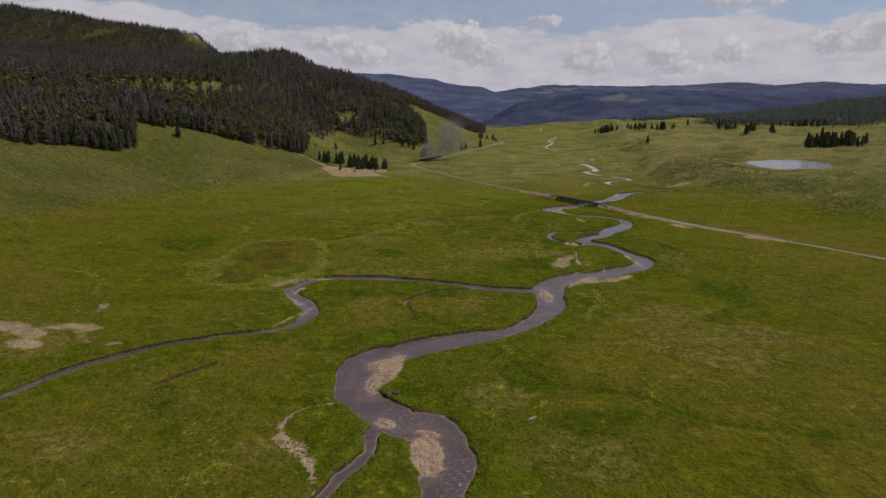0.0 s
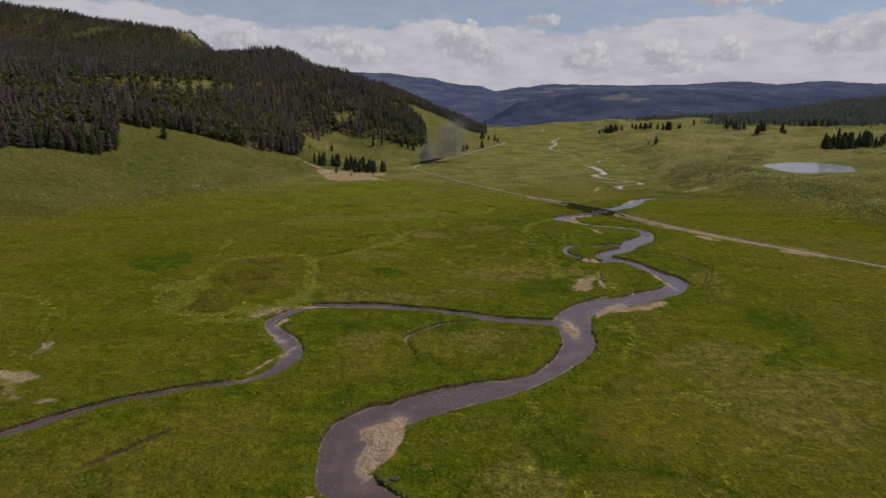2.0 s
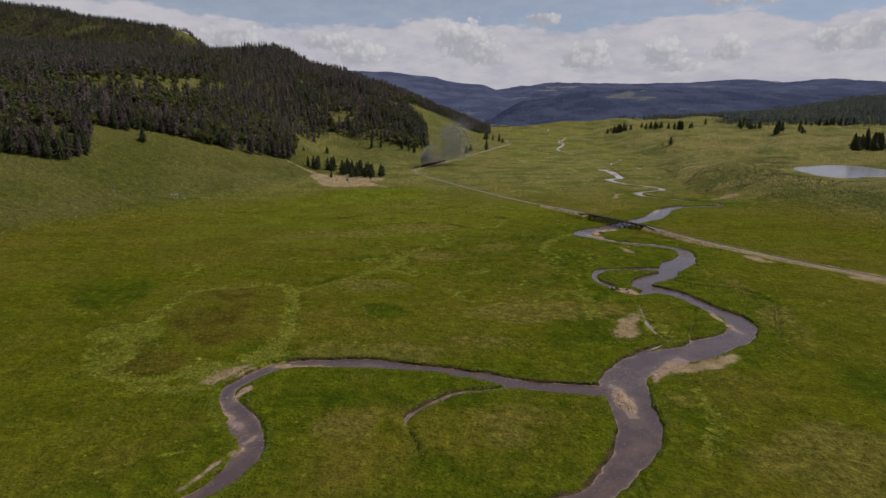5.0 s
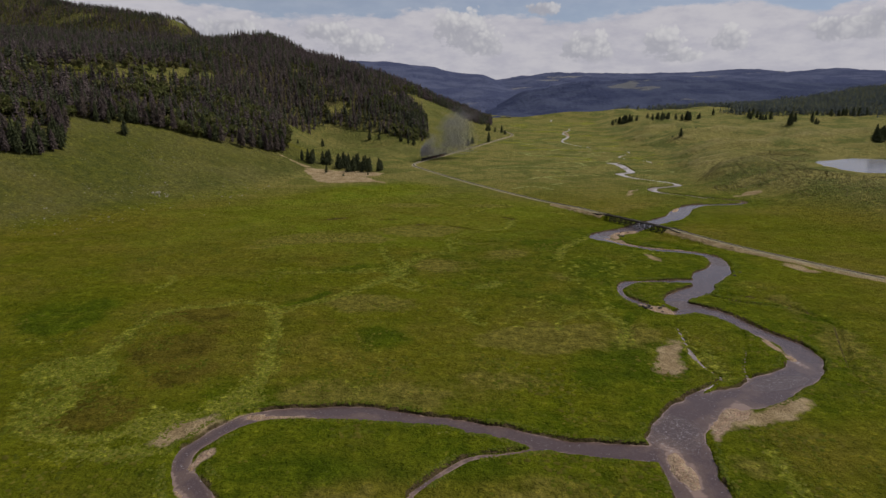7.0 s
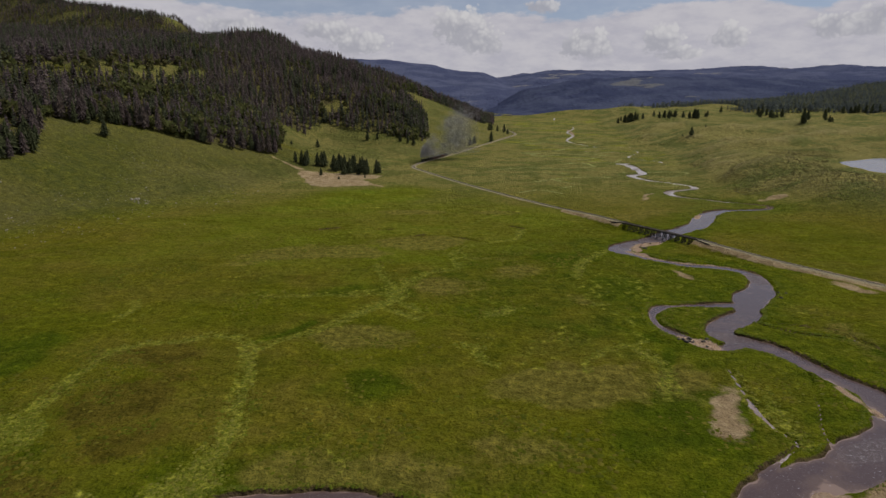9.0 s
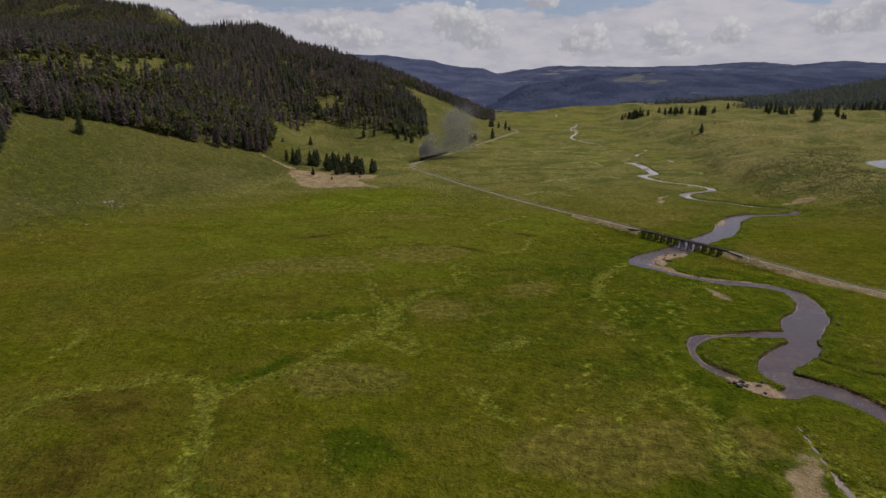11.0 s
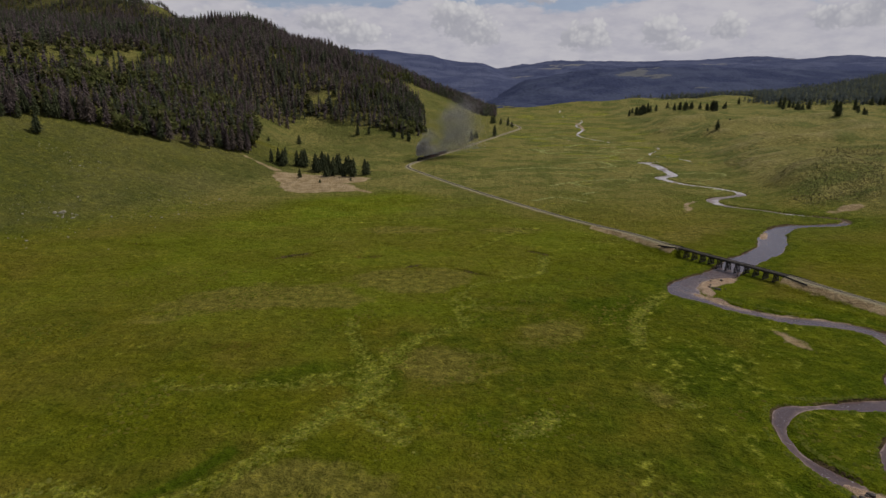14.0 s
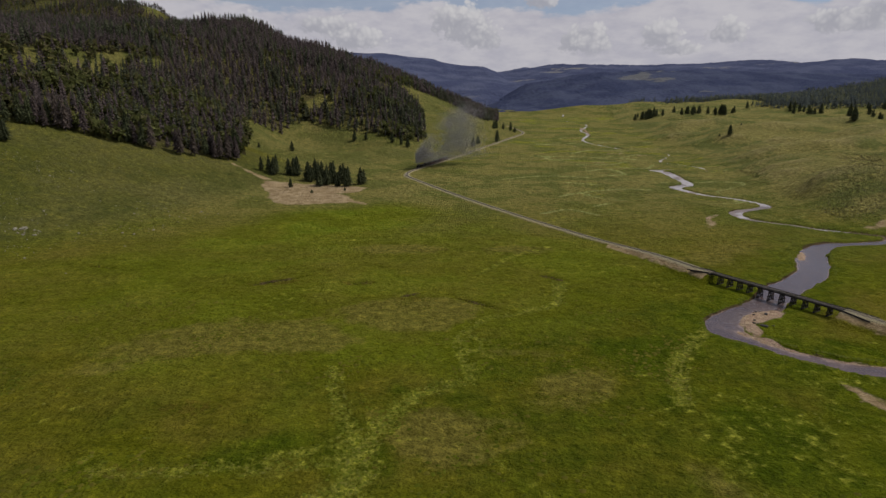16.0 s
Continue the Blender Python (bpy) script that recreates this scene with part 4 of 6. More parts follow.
def build_ground():
    gx = axis([(-4700, -1200, 160, 60), (-1200, -420, 40, 12), (-420, -170, 9, 3), (-170, -122, 2.4, 1.2), (-122, 152, 0.9, 0.9), (152, 290, 1.3, 2.6), (290, 700, 4, 12), (700, 4700, 16, 190)])
    gy = axis([(-900, -160, 50, 8), (-160, 40, 5, 2.4), (40, 92, 2.2, 1.2), (92, 560, 0.9, 1.0), (560, 900, 1.2, 3.0), (900, 1500, 4, 9), (1500, 4950, 10, 130)])
    nx, ny = len(gx), len(gy)
    X, Y = np.meshgrid(gx, gy)
    X, Y = X.ravel(), Y.ravel()
    z, edge, bar, s, e, gap, tiny = height(X, Y)
    idx = np.arange(nx * ny).reshape(ny, nx)
    quads = np.stack([idx[:-1, :-1], idx[:-1, 1:], idx[1:, 1:], idx[1:, :-1]], -1).reshape(-1, 4)
    me = mesh_from("ground", np.stack([X, Y, z], 1), quads, [MEADOW])
    set_smooth(me)

    def give(name, values):
        me.attributes.new(name, "FLOAT", "POINT").data.foreach_set("value", np.asarray(values, np.float32))

    give("water_edge", edge)
    pale = np.zeros(X.shape)
    for line in PALE_LINES:
        pale = np.maximum(pale, smooth(0.62 - line_gap(X, Y, line, 20)[0] / 3.2))
    pale = np.maximum(pale, smooth(0.4 - bars(X, Y, PALES) / 4))
    scroll = np.where(Y > 700, smooth(1.4 - np.abs(fbm(X * 0.45, Y * 1.3, 90, 3, 131)) / 0.06), smooth(1.4 - np.abs(fbm(X, Y, 70, 3, 131)) / 0.028)) * smooth(1.2 + 2.5 * fbm(X, Y, 55, 2, 133))
    far_flat = smooth((Y - 760) / 200) * (s < -25) * (e < -10) * smooth((1700 - Y) / 200)
    near_flat = 0.42 * smooth((s + 130) / -60) * (e < -20) * (Y > 60)
    pale = np.maximum(pale * 0.85, scroll * np.maximum(far_flat * 1.0, near_flat))
    cutoff = np.zeros(X.shape)
    for line in FAR_LINES:
        cutoff = np.maximum(cutoff, smooth(0.7 - line_gap(X, Y, line, 30)[0] / 2.5) * smooth((Y - 520) / 20))
    trace = np.abs(fbm(X * 0.55, Y, 75, 3, 137)) / np.interp(Y, (600, 1200), (0.018, 0.05))
    inner = smooth((X - 60 - 0.1 * (Y - 700)) / 60) * (e < -12) * smooth((Y - 600) / 80) * smooth((1300 - Y) / 200)
    cutoff = np.maximum(cutoff, 0.85 * smooth(1.3 - trace) * inner * smooth(1.0 + 2.5 * fbm(X, Y, 45, 2, 139)))
    give("cutoff", cutoff)
    give("pale", pale)
    rank = np.zeros(X.shape)
    for line in RANK_LINES:
        rank = np.maximum(rank, smooth(0.5 - line_gap(X, Y, line, 20)[0] / 5.0))
    rank = np.maximum(rank, 0.58 * smooth(0.6 - (blob(X, Y, 62, 405, 62, 92, 0) + 16 * fbm(X, Y, 40, 3, 143)) / 50))
    rank = np.maximum(rank, 0.36 * smooth(0.6 - (blob(X, Y, -20, 425, 150, 75, 0) + 26 * fbm(X, Y, 60, 4, 147)) / 40))
    rank = np.maximum(rank, 0.34 * smooth(0.6 - (blob(X, Y, -66, 372, 50, 30, 20) + 14 * fbm(X, Y, 30, 3, 144)) / 30))
    rank = np.maximum(rank, 0.8 * smooth(0.5 - (bars(X, Y, RANKS) + 15 * fbm(X, Y, 34, 4, 146)) / 18))
    give("rank", rank)
    bare = bars(X, Y, BARE) + 4.4 * fbm(X, Y, 15, 4, 57)
    bare = np.minimum(bare, gap - np.where(np.hypot(X - 150, Y - 455) < 130, 5.8, 2.6) + 0.8 * fbm(X, Y, 12, 3, 61))
    span = BRIDGE_B - BRIDGE_A
    t = ((X - BRIDGE_A[0]) * span[0] + (Y - BRIDGE_A[1]) * span[1]) / (span @ span)
    off_span = np.abs(t - 0.5) > 0.5
    bare = np.where(off_span, bare, 20.0)
    give("bare_edge", np.clip(bare, -8, 20))
    bed_line = line_gap(X, Y, DRY_OXBOW, 20)[0] + 0.5 + 1.3 * fbm(X, Y, 6, 3, 59)
    for line in PATHS_AND_GLINTS:
        bed_line = np.minimum(bed_line, line_gap(X, Y, line, 20)[0] + 0.7 * fbm(X, Y, 5, 3, 60))
    give("ballast", smooth((3.1 - np.where(off_span, gap, 20.0) + 0.7 * fbm(X, Y, 10, 3, 62)) / 1.2))
    give("bar_edge", np.clip(np.minimum(bar, bed_line), -8, 20))
    give("tan", smooth(0.5 - (bars(X, Y, TANS) + 13 * fbm(X, Y, 30, 4, 63)) / 16))
    give("brown", smooth(0.5 - bars(X, Y, BROWNS) / 9))
    lush = smooth(0.75 - (blob(X, Y, -66, 620, 58, 40, 40) + 14 * fbm(X, Y, 45, 4, 58)) / 40)
    lush = np.maximum(lush, 0.6 * smooth(0.6 - (blob(X, Y, -35, 520, 120, 75, 10) + 60 * fbm(X, Y, 55, 4, 148)) / 40))
    woods = smooth(side_of(X, Y, FOREST_EDGE) / 16) * smooth((bars(X, Y, CLEARINGS) + 4) / 10) * (s > 20) * (Y > 380) * (Y < 1700)
    woods = np.maximum(woods, (X < -640) * (Y > 1500) * (Y < 2700) * smooth((bars(X, Y, BALDS) + 12) / 20))
    give("woods", woods)
    give("hillside", smooth((s + 25) / 40) * np.where(Y < 830, 1.0, 0.55))
    give("lush", lush)
    # mound tops and crest lines that get the paler, sunlit turf colour
    mound = np.zeros(X.shape)
    for mx, my, up, rx, ry in MOUNDS:
        mound = mound + np.exp(-(((X - mx) / rx) ** 2 + ((Y - my) / ry) ** 2) * 1.6)
    for line, up, wide in CRESTS:
        mound = mound + 1.2 * np.exp(-(line_gap(X, Y, line, 70.0)[0] / (0.45 * wide)) ** 2)
    give("straw_light", np.clip(mound, 0, 1) * (e > 0))
    # dry slopes, plus a weight growing up the valley that paints in haze
    give("dry", np.clip(0.74 * smooth((e + 20) / 70) + 0.18 * smooth((s + 10) / 80) * (Y < 840) + 0.8 * smooth((s + 10) / 80) * (Y >= 840) + 0.78 * smooth((60 - s) / 60) * smooth((Y - 480) / 300) * (1 - lush), 0, 0.95))
    Z = z.reshape(ny, nx)
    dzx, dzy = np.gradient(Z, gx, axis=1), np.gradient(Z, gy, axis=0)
    # faces rising northward count in full, to paint their shade darker
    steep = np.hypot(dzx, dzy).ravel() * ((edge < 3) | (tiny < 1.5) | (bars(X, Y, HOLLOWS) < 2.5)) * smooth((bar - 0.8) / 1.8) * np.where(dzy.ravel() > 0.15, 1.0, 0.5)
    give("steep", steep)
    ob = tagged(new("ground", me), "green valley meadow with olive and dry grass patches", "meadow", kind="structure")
    # water lies on the same plan, a hand below the banks
    wet = (edge < 1.6) | (tiny < 0.8)
    level = bulk(X, Y)[0] - 0.8
    level = np.where(Y < 880, np.minimum(level, valley_floor(Y) - 0.72), level)
    wet &= z < level + 1.4
    q = quads[wet[quads].any(1)]
    used, inv = np.unique(q, return_inverse=True)
    deep = np.clip(level - z, -0.2, 1.5)
    fast = np.maximum(smooth(0.7 - bars(X, Y, RIFFLES) / 3), 0.8 * smooth((Y - 585) / 30))
    # whitish patches up the valley and the runnel come from depths below zero
    far_pale = np.where(Y > 600, smooth(0.75 + 1.6 * fbm(X, Y, 18, 2, 171)), 0.0)
    deep = np.where(far_pale > 0.5, -0.15, np.where(Y > 600, np.minimum(deep, 0.2), deep))
    deep = np.where((line_gap(X, Y, RUNNEL)[0] < 0.9) & (edge > 0.3), -0.05, deep)
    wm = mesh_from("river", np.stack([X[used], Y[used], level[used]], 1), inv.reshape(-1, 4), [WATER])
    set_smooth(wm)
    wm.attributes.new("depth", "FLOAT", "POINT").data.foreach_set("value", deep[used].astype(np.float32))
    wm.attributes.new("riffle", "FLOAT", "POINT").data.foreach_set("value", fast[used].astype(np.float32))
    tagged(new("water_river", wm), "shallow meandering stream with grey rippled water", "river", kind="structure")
    return ob


build_ground()


def build_pond():
    bm = bmesh.new()
    cx, cy, a, b, turn = POND_SHAPE
    ring = []
    for k in range(72):
        t = 2 * math.pi * k / 72
        u, v = (a + 9) * math.cos(t), (b + 9) * math.sin(t)
        c, s = math.cos(radians(turn)), math.sin(radians(turn))
        ring.append(bm.verts.new((cx + u * c - v * s, cy + u * s + v * c, POND_LEVEL)))
    bm.faces.new(ring)
    me = bpy.data.meshes.new("pond")
    bm.to_mesh(me)
    me.materials.append(POND)
    tagged(new("water_pond", me), "pale still pond in a grassy hollow", "pond", kind="structure")


build_pond()


def build_far_ridge(name, crest, foot_y, crest_y, back_y, label, seed, mat):
    """A long forested ridge at the valley's end: crest as (bearing offset, height)."""
    xs = np.linspace(crest[0][0], crest[-1][0], 260)
    top = np.interp(xs, [c[0] for c in crest], [c[1] for c in crest])
    ys = np.linspace(foot_y, back_y, 60)
    X, Y = np.meshgrid(xs, ys)
    shape = np.where(Y < crest_y, smooth((Y - foot_y) / (crest_y - foot_y)) ** 0.8, 1 - 0.6 * smooth((Y - crest_y) / (back_y - crest_y)))
    spur = 1 + 0.30 * fbm(X, Y, 700, 4, seed) * (1 - shape) * 2
    Z = 26 + (top[None, :] - 26) * np.clip(shape * spur, 0, 1.02) + 9 * fbm(X, Y, 60, 3, seed + 3)
    idx = np.arange(X.size).reshape(X.shape)
    quads = np.stack([idx[:-1, :-1], idx[:-1, 1:], idx[1:, 1:], idx[1:, :-1]], -1).reshape(-1, 4)
    me = mesh_from(name, np.stack([X.ravel(), Y.ravel(), Z.ravel()], 1), quads, [mat])
    set_smooth(me)
    return tagged(new("backdrop_" + name, me), label, "ridge", kind="structure")


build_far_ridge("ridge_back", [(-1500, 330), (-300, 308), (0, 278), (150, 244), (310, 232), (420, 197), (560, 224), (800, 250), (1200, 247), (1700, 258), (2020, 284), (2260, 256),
                               (2580, 292), (2900, 278), (3300, 288), (4600, 318)], 2300, 4200, 4800, "dark forested ridge closing the valley, blue haze in its colour", 60, FOREST_FAR)
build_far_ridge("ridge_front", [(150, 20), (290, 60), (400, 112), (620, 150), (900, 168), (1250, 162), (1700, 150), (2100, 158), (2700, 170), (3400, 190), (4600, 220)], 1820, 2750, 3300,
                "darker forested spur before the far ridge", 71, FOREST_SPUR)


# ---- shared builders ----
def part(name, bm, mat, parent=None, label=""):
    """One bmesh as one mesh object under a thing or a part."""
    me = bpy.data.meshes.new(name)
    bm.to_mesh(me)
    bm.free()
    me.materials.append(mat)
    ob = new(name, me)
    ob.parent = parent
    return tagged(ob, label)


def share(name, me, parent, m):
    """Another object on the same mesh."""
    ob = new(name, me)
    ob.parent = parent
    ob.matrix_basis = m
    return ob


def add_box(bm, size, m=Matrix(), taper=1.0):
    sx, sy, sz = (v / 2 for v in size)
    vs = []
    for z, k in ((-sz, 1.0), (sz, taper)):
        for x, y in ((-sx, -sy), (sx, -sy), (sx, sy), (-sx, sy)):
            vs.append(bm.verts.new(m @ Vector((x * k, y * k, z))))
    for f in ((3, 2, 1, 0), (4, 5, 6, 7), (0, 1, 5, 4), (1, 2, 6, 5), (2, 3, 7, 6), (3, 0, 4, 7)):
        bm.faces.new([vs[i] for i in f])
    return bm


def box(size, m=Matrix(), bevel=0.0, taper=1.0):
    bm = add_box(bmesh.new(), size, m, taper)
    if bevel:
        bmesh.ops.bevel(bm, geom=bm.edges[:], offset=bevel, segments=1, affect="EDGES")
    return bm


def add_tube(bm, a, b, ra, rb, n=10):
    a, b = Vector(a), Vector(b)
    turn = (b - a).to_track_quat("Z", "Y").to_matrix()
    low, high = [], []
    for k in range(n):
        t = 2 * math.pi * k / n
        d = turn @ Vector((math.cos(t), math.sin(t), 0))
        low.append(bm.verts.new(a + d * ra))
        high.append(bm.verts.new(b + d * rb))
    for k in range(n):
        j = (k + 1) % n
        bm.faces.new((low[k], low[j], high[j], high[k]))
    bm.faces.new(low[::-1])
    bm.faces.new(high)
    return bm


def tube(a, b, ra, rb, n=10):
    return add_tube(bmesh.new(), a, b, ra, rb, n)


def empty(name, m=Matrix()):
    ob = new(name)
    ob.matrix_basis = m
    return ob


def beam(a, b, w, h, bm=None):
    """A squared timber from a to b."""
    a, b = Vector(a), Vector(b)
    d = b - a
    m = Matrix.Translation((a + b) / 2) @ d.to_track_quat("X", "Z").to_matrix().to_4x4()
    return add_box(bm or bmesh.new(), (d.length, w, h), m)


# ---- railway ----
def rail_point(way):
    x, y = np.interp(way, RAIL_WAY, RAIL[:, 0]), np.interp(way, RAIL_WAY, RAIL[:, 1])
    return Vector((float(x), float(y), float(np.interp(way, RAIL_WAY, RAIL_HEIGHT))))


def rail_heading(way):
    d = rail_point(way + 1.5) - rail_point(way - 1.5)
    return math.atan2(d.y, d.x)


def way_near(x, y):
    k = np.argmin(np.hypot(RAIL[:, 0] - x, RAIL[:, 1] - y))
    return float(RAIL_WAY[k])


def build_track():
    """Rails and the tie rows along the line."""
    start, end = way_near(300, 210), way_near(104, 1400)
    for side in (-0.49, 0.49):
        bm = bmesh.new()
        last = None
        for w in np.arange(start, end, 4.0):
            p, h = rail_point(w), rail_heading(w)
            n = Vector((-math.sin(h), math.cos(h), 0))
            ring = [bm.verts.new(p + n * (side + a) + Vector((0, 0, b + 0.17))) for a, b in ((-0.05, 0.0), (0.05, 0.0), (0.035, 0.15), (-0.035, 0.15))]
            if last:
                for k in range(4):
                    bm.faces.new((last[k], last[(k + 1) % 4], ring[(k + 1) % 4], ring[k]))
            last = ring
        me = bpy.data.meshes.new("rail")
        bm.to_mesh(me)
        me.materials.append(STEEL)
        tagged(new("rail", me), "rusty steel rail of a narrow gauge track", "rail", "railway rails")
    bm = bmesh.new()
    for w in np.arange(start, end, 0.62):
        p, h = rail_point(w), rail_heading(w)
        if -0.5 < (p.xy - Vector(BRIDGE_A)).dot(Vector(BRIDGE_B - BRIDGE_A)) / 50.6 < 51.1:
            continue
        add_box(bm, (0.2, 2.1, 0.16), Matrix.Translation(p + Vector((0, 0, 0.08))) @ Matrix.Rotation(h + random.uniform(-0.03, 0.03), 4, "Z"))
    tagged(part("ties", bm, TIE), "weathered wooden ties bedded in pale ballast", "ties", kind="stuff")


build_track()


def build_bridge():
    a = Vector((*BRIDGE_A, 0))
    d = Vector((*(BRIDGE_B - BRIDGE_A), 0))
    length = d.length
    deck = rail_point(way_near(125.5, 488.5)).z
    root = empty("trestle_bridge", Matrix.Translation(a) @ Matrix.Rotation(math.atan2(d.y, d.x), 4, "Z"))
    tagged(root, "dark creosoted timber railway trestle crossing the stream", "bridge")
    spans = 12
    step = length / spans
    top = deck - 0.05
    for y in (-1.05, -0.62, 0.62, 1.05):
        part("stringer", box((length + 0.4, 0.24, 0.50), Matrix.Translation((length / 2, y, top - 0.40)), 0.02), TIMBER, root)
    tie = None
    for k in range(int(length / 0.5)):
        m = Matrix.Translation((0.3 + 0.5 * k, random.uniform(-0.05, 0.05), top - 0.05))
        if tie is None:
            tie = part("tie", box((0.22, 3.3, 0.2)), DECKTIE, root)
            tie.matrix_basis = m
        else:
            share("tie", tie.data, root, m)
    for y in (-1.5, 1.5):
        part("guard_timber", box((length + 1.0, 0.16, 0.14), Matrix.Translation((length / 2, y, top + 0.12)), 0.02), TIMBER, root)
    for k in range(1, spans):
        x = k * step
        c = a + d * (k / spans)
        n = Vector((-d.y, d.x, 0)) / length
        foot = min(ground_at(c.x + n.x * o, c.y + n.y * o) for o in (-2.0, 0, 2.0)) - 0.3
        bent = part("bent_cap", box((0.3, 3.4, 0.3), Matrix.Translation((x, 0, top - 0.66)), 0.02), TIMBER, root)
        for y, batter in ((-1.4, -0.75), (-0.5, -0.12), (0.5, 0.12), (1.4, 0.75)):
            part("bent_post", tube((x, y + batter, foot), (x, y, top - 0.8), 0.23, 0.20, 8), TIMBER, bent)
        low = max(foot + 0.5, -0.6)
        part("waling", box((0.5, 4.2, 0.26), Matrix.Translation((x, 0, 0.5 * (low + top) - 0.5)), 0.02), TIMBER, bent)
        part("mud_sill", box((0.45, 4.6, 0.5), Matrix.Translation((x, 0, foot + 0.35)), 0.03), TIMBER, bent)
        for sx, sy in ((0.24, 1), (-0.24, -1)):
            part("sway_brace", beam((x + sx, -2.0 * sy, low), (x + sx, 1.45 * sy, top - 0.75), 0.10, 0.32), TIMBER, bent)
    for x, way in ((0, -1), (length, 1)):
        wall = part("abutment", box((0.4, 4.6, 3.4), Matrix.Translation((x, 0, top - 2.0)), 0.02), TIMBER, root)
        for side in (-1, 1):
            # stacked wing timbers along the shoulder of the fill
            for r in range(3):
                z = top + 0.10 - 0.40 * r
                run = 9.6 - 1.6 * r
                part("wing_timber", beam((x, side * 2.15, z), (x + way * run, side * (2.5 + 0.06 * run), z - 0.085 * run), 0.34, 0.42), TIMBER, wall)
    return root


build_bridge()


# ---- steam train ----
def wheel_pair(parent, x, r, axle=0.46, z0=0.32):
    for y in (-axle, axle):
        w = part("wheel", tube((x, y - 0.07, z0 + r), (x, y + 0.07, z0 + r), r, r, 14), IRON, parent)
        part("hub", tube((x, y - 0.1, z0 + r), (x, y + 0.1, z0 + r), r * 0.22, r * 0.22, 8), STEEL, w)


def build_locomotive(way):
    p = rail_point(way)
    root = empty("steam_locomotive", Matrix.Translation(p) @ Matrix.Rotation(rail_heading(way) + math.pi, 4, "Z"))
    tagged(root, "black narrow gauge steam locomotive heading a short train", "locomotive", "railway train")
    part("frame", box((9.4, 1.5, 0.35), Matrix.Translation((0, 0, 1.25)), 0.03), IRON, root)
    boiler = part("boiler", tube((-1.4, 0, 2.35), (4.3, 0, 2.35), 0.86, 0.78, 18), IRON, root)
    part("smokebox_door", tube((4.3, 0, 2.35), (4.45, 0, 2.35), 0.72, 0.5, 18), IRON, boiler)
    part("smokestack", tube((3.7, 0, 3.0), (3.7, 0, 4.1), 0.24, 0.34, 14), IRON, boiler)
    part("steam_dome", tube((1.5, 0, 3.0), (1.5, 0, 3.75), 0.42, 0.34, 14), IRON, boiler)
    part("sand_dome", tube((2.7, 0, 3.0), (2.7, 0, 3.6), 0.36, 0.28, 14), IRON, boiler)
    part("headlight", box((0.35, 0.4, 0.45), Matrix.Translation((4.5, 0, 3.25)), 0.05), STEEL, boiler)
    cab = part("cab", box((2.0, 2.5, 2.1), Matrix.Translation((-2.5, 0, 2.5)), 0.04), IRON, root)
    part("cab_roof", box((2.6, 2.8, 0.12), Matrix.Translation((-2.5, 0, 3.6)), 0.04), IRON, cab)
    for y in (-1.26, 1.26):
        part("cab_window", box((0.9, 0.03, 0.7), Matrix.Translation((-2.4, y, 2.9))), GLASS, cab)
    part("pilot", box((0.9, 2.1, 0.7), Matrix.Translation((5.1, 0, 0.95)) @ Matrix.Rotation(radians(90), 4, "Y"), 0.02, 0.5), IRON, root)
    for y in (-0.98, 0.98):
        part("cylinder", tube((3.3, y, 1.1), (4.4, y, 1.1), 0.38, 0.38, 12), IRON, root)
        part("side_rod", box((4.2, 0.06, 0.14), Matrix.Translation((0.6, y * 0.72, 0.95))), STEEL, root)
    for x, r in ((-1.2, 0.56), (0.1, 0.56), (1.4, 0.56), (2.5, 0.56), (4.4, 0.36), (-3.4, 0.36)):
        wheel_pair(root, x, r)
    return root


def build_tender(way):
    root = empty("tender", Matrix.Translation(rail_point(way)) @ Matrix.Rotation(rail_heading(way) + math.pi, 4, "Z"))
    tagged(root, "black coal tender coupled behind the locomotive", "tender", "railway train")
    tank = part("tank", box((6.4, 2.4, 1.7), Matrix.Translation((0, 0, 2.0)), 0.06), IRON, root)
    part("coal", box((3.6, 1.9, 0.7), Matrix.Translation((0.8, 0, 3.1)), 0.25, 0.7), WETSTONE, tank)
    for x in (-2.3, -1.0, 1.0, 2.3):
        wheel_pair(root, x, 0.36)
    return root


def build_car(way, paint, label):
    """A clerestory passenger car."""
    root = empty("passenger_car", Matrix.Translation(rail_point(way)) @ Matrix.Rotation(rail_heading(way) + math.pi, 4, "Z"))
    tagged(root, label, "railway car", "railway train")
    body = part("body", box((11.0, 2.5, 2.3), Matrix.Translation((0, 0, 2.2)), 0.05), paint, root)
    roof = part("roof", box((12.2, 2.75, 0.3), Matrix.Translation((0, 0, 3.5)), 0.12, 0.94), ROOFGREY, root)
    part("clerestory", box((10.4, 1.3, 0.4), Matrix.Translation((0, 0, 3.83)), 0.06), ROOFGREY, roof)
    for y in (-1.26, 1.26):
        for k in range(9):
            part("window", box((0.72, 0.04, 0.8), Matrix.Translation((-4.5 + 1.12 * k, y, 2.65))), GLASS, body)
    for x in (-5.9, 5.9):
        part("platform", box((0.9, 2.2, 0.14), Matrix.Translation((x, 0, 1.1)), 0.02), IRON, root)
    part("underframe", box((11.6, 1.4, 0.24), Matrix.Translation((0, 0, 0.95)), 0.02), IRON, root)
    for x in (-4.3, -3.0, 3.0, 4.3):
        wheel_pair(root, x, 0.36)
    return root


HEAD = way_near(-14, 867)
build_locomotive(HEAD)
build_tender(HEAD + 9.0)
for number, (paint, label) in enumerate(((CARDARK, "dark brown passenger car with a grey roof"), (CARRED, "oxide red passenger car with a grey roof"),
                                         (CARDARK, "dark brown passenger car with a grey roof"), (CARRED, "oxide red passenger car with a grey roof"),
                                         (CARDARK, "dark brown passenger car with a grey roof"))):
    build_car(HEAD + 19.5 + 12.9 * number, paint, label)


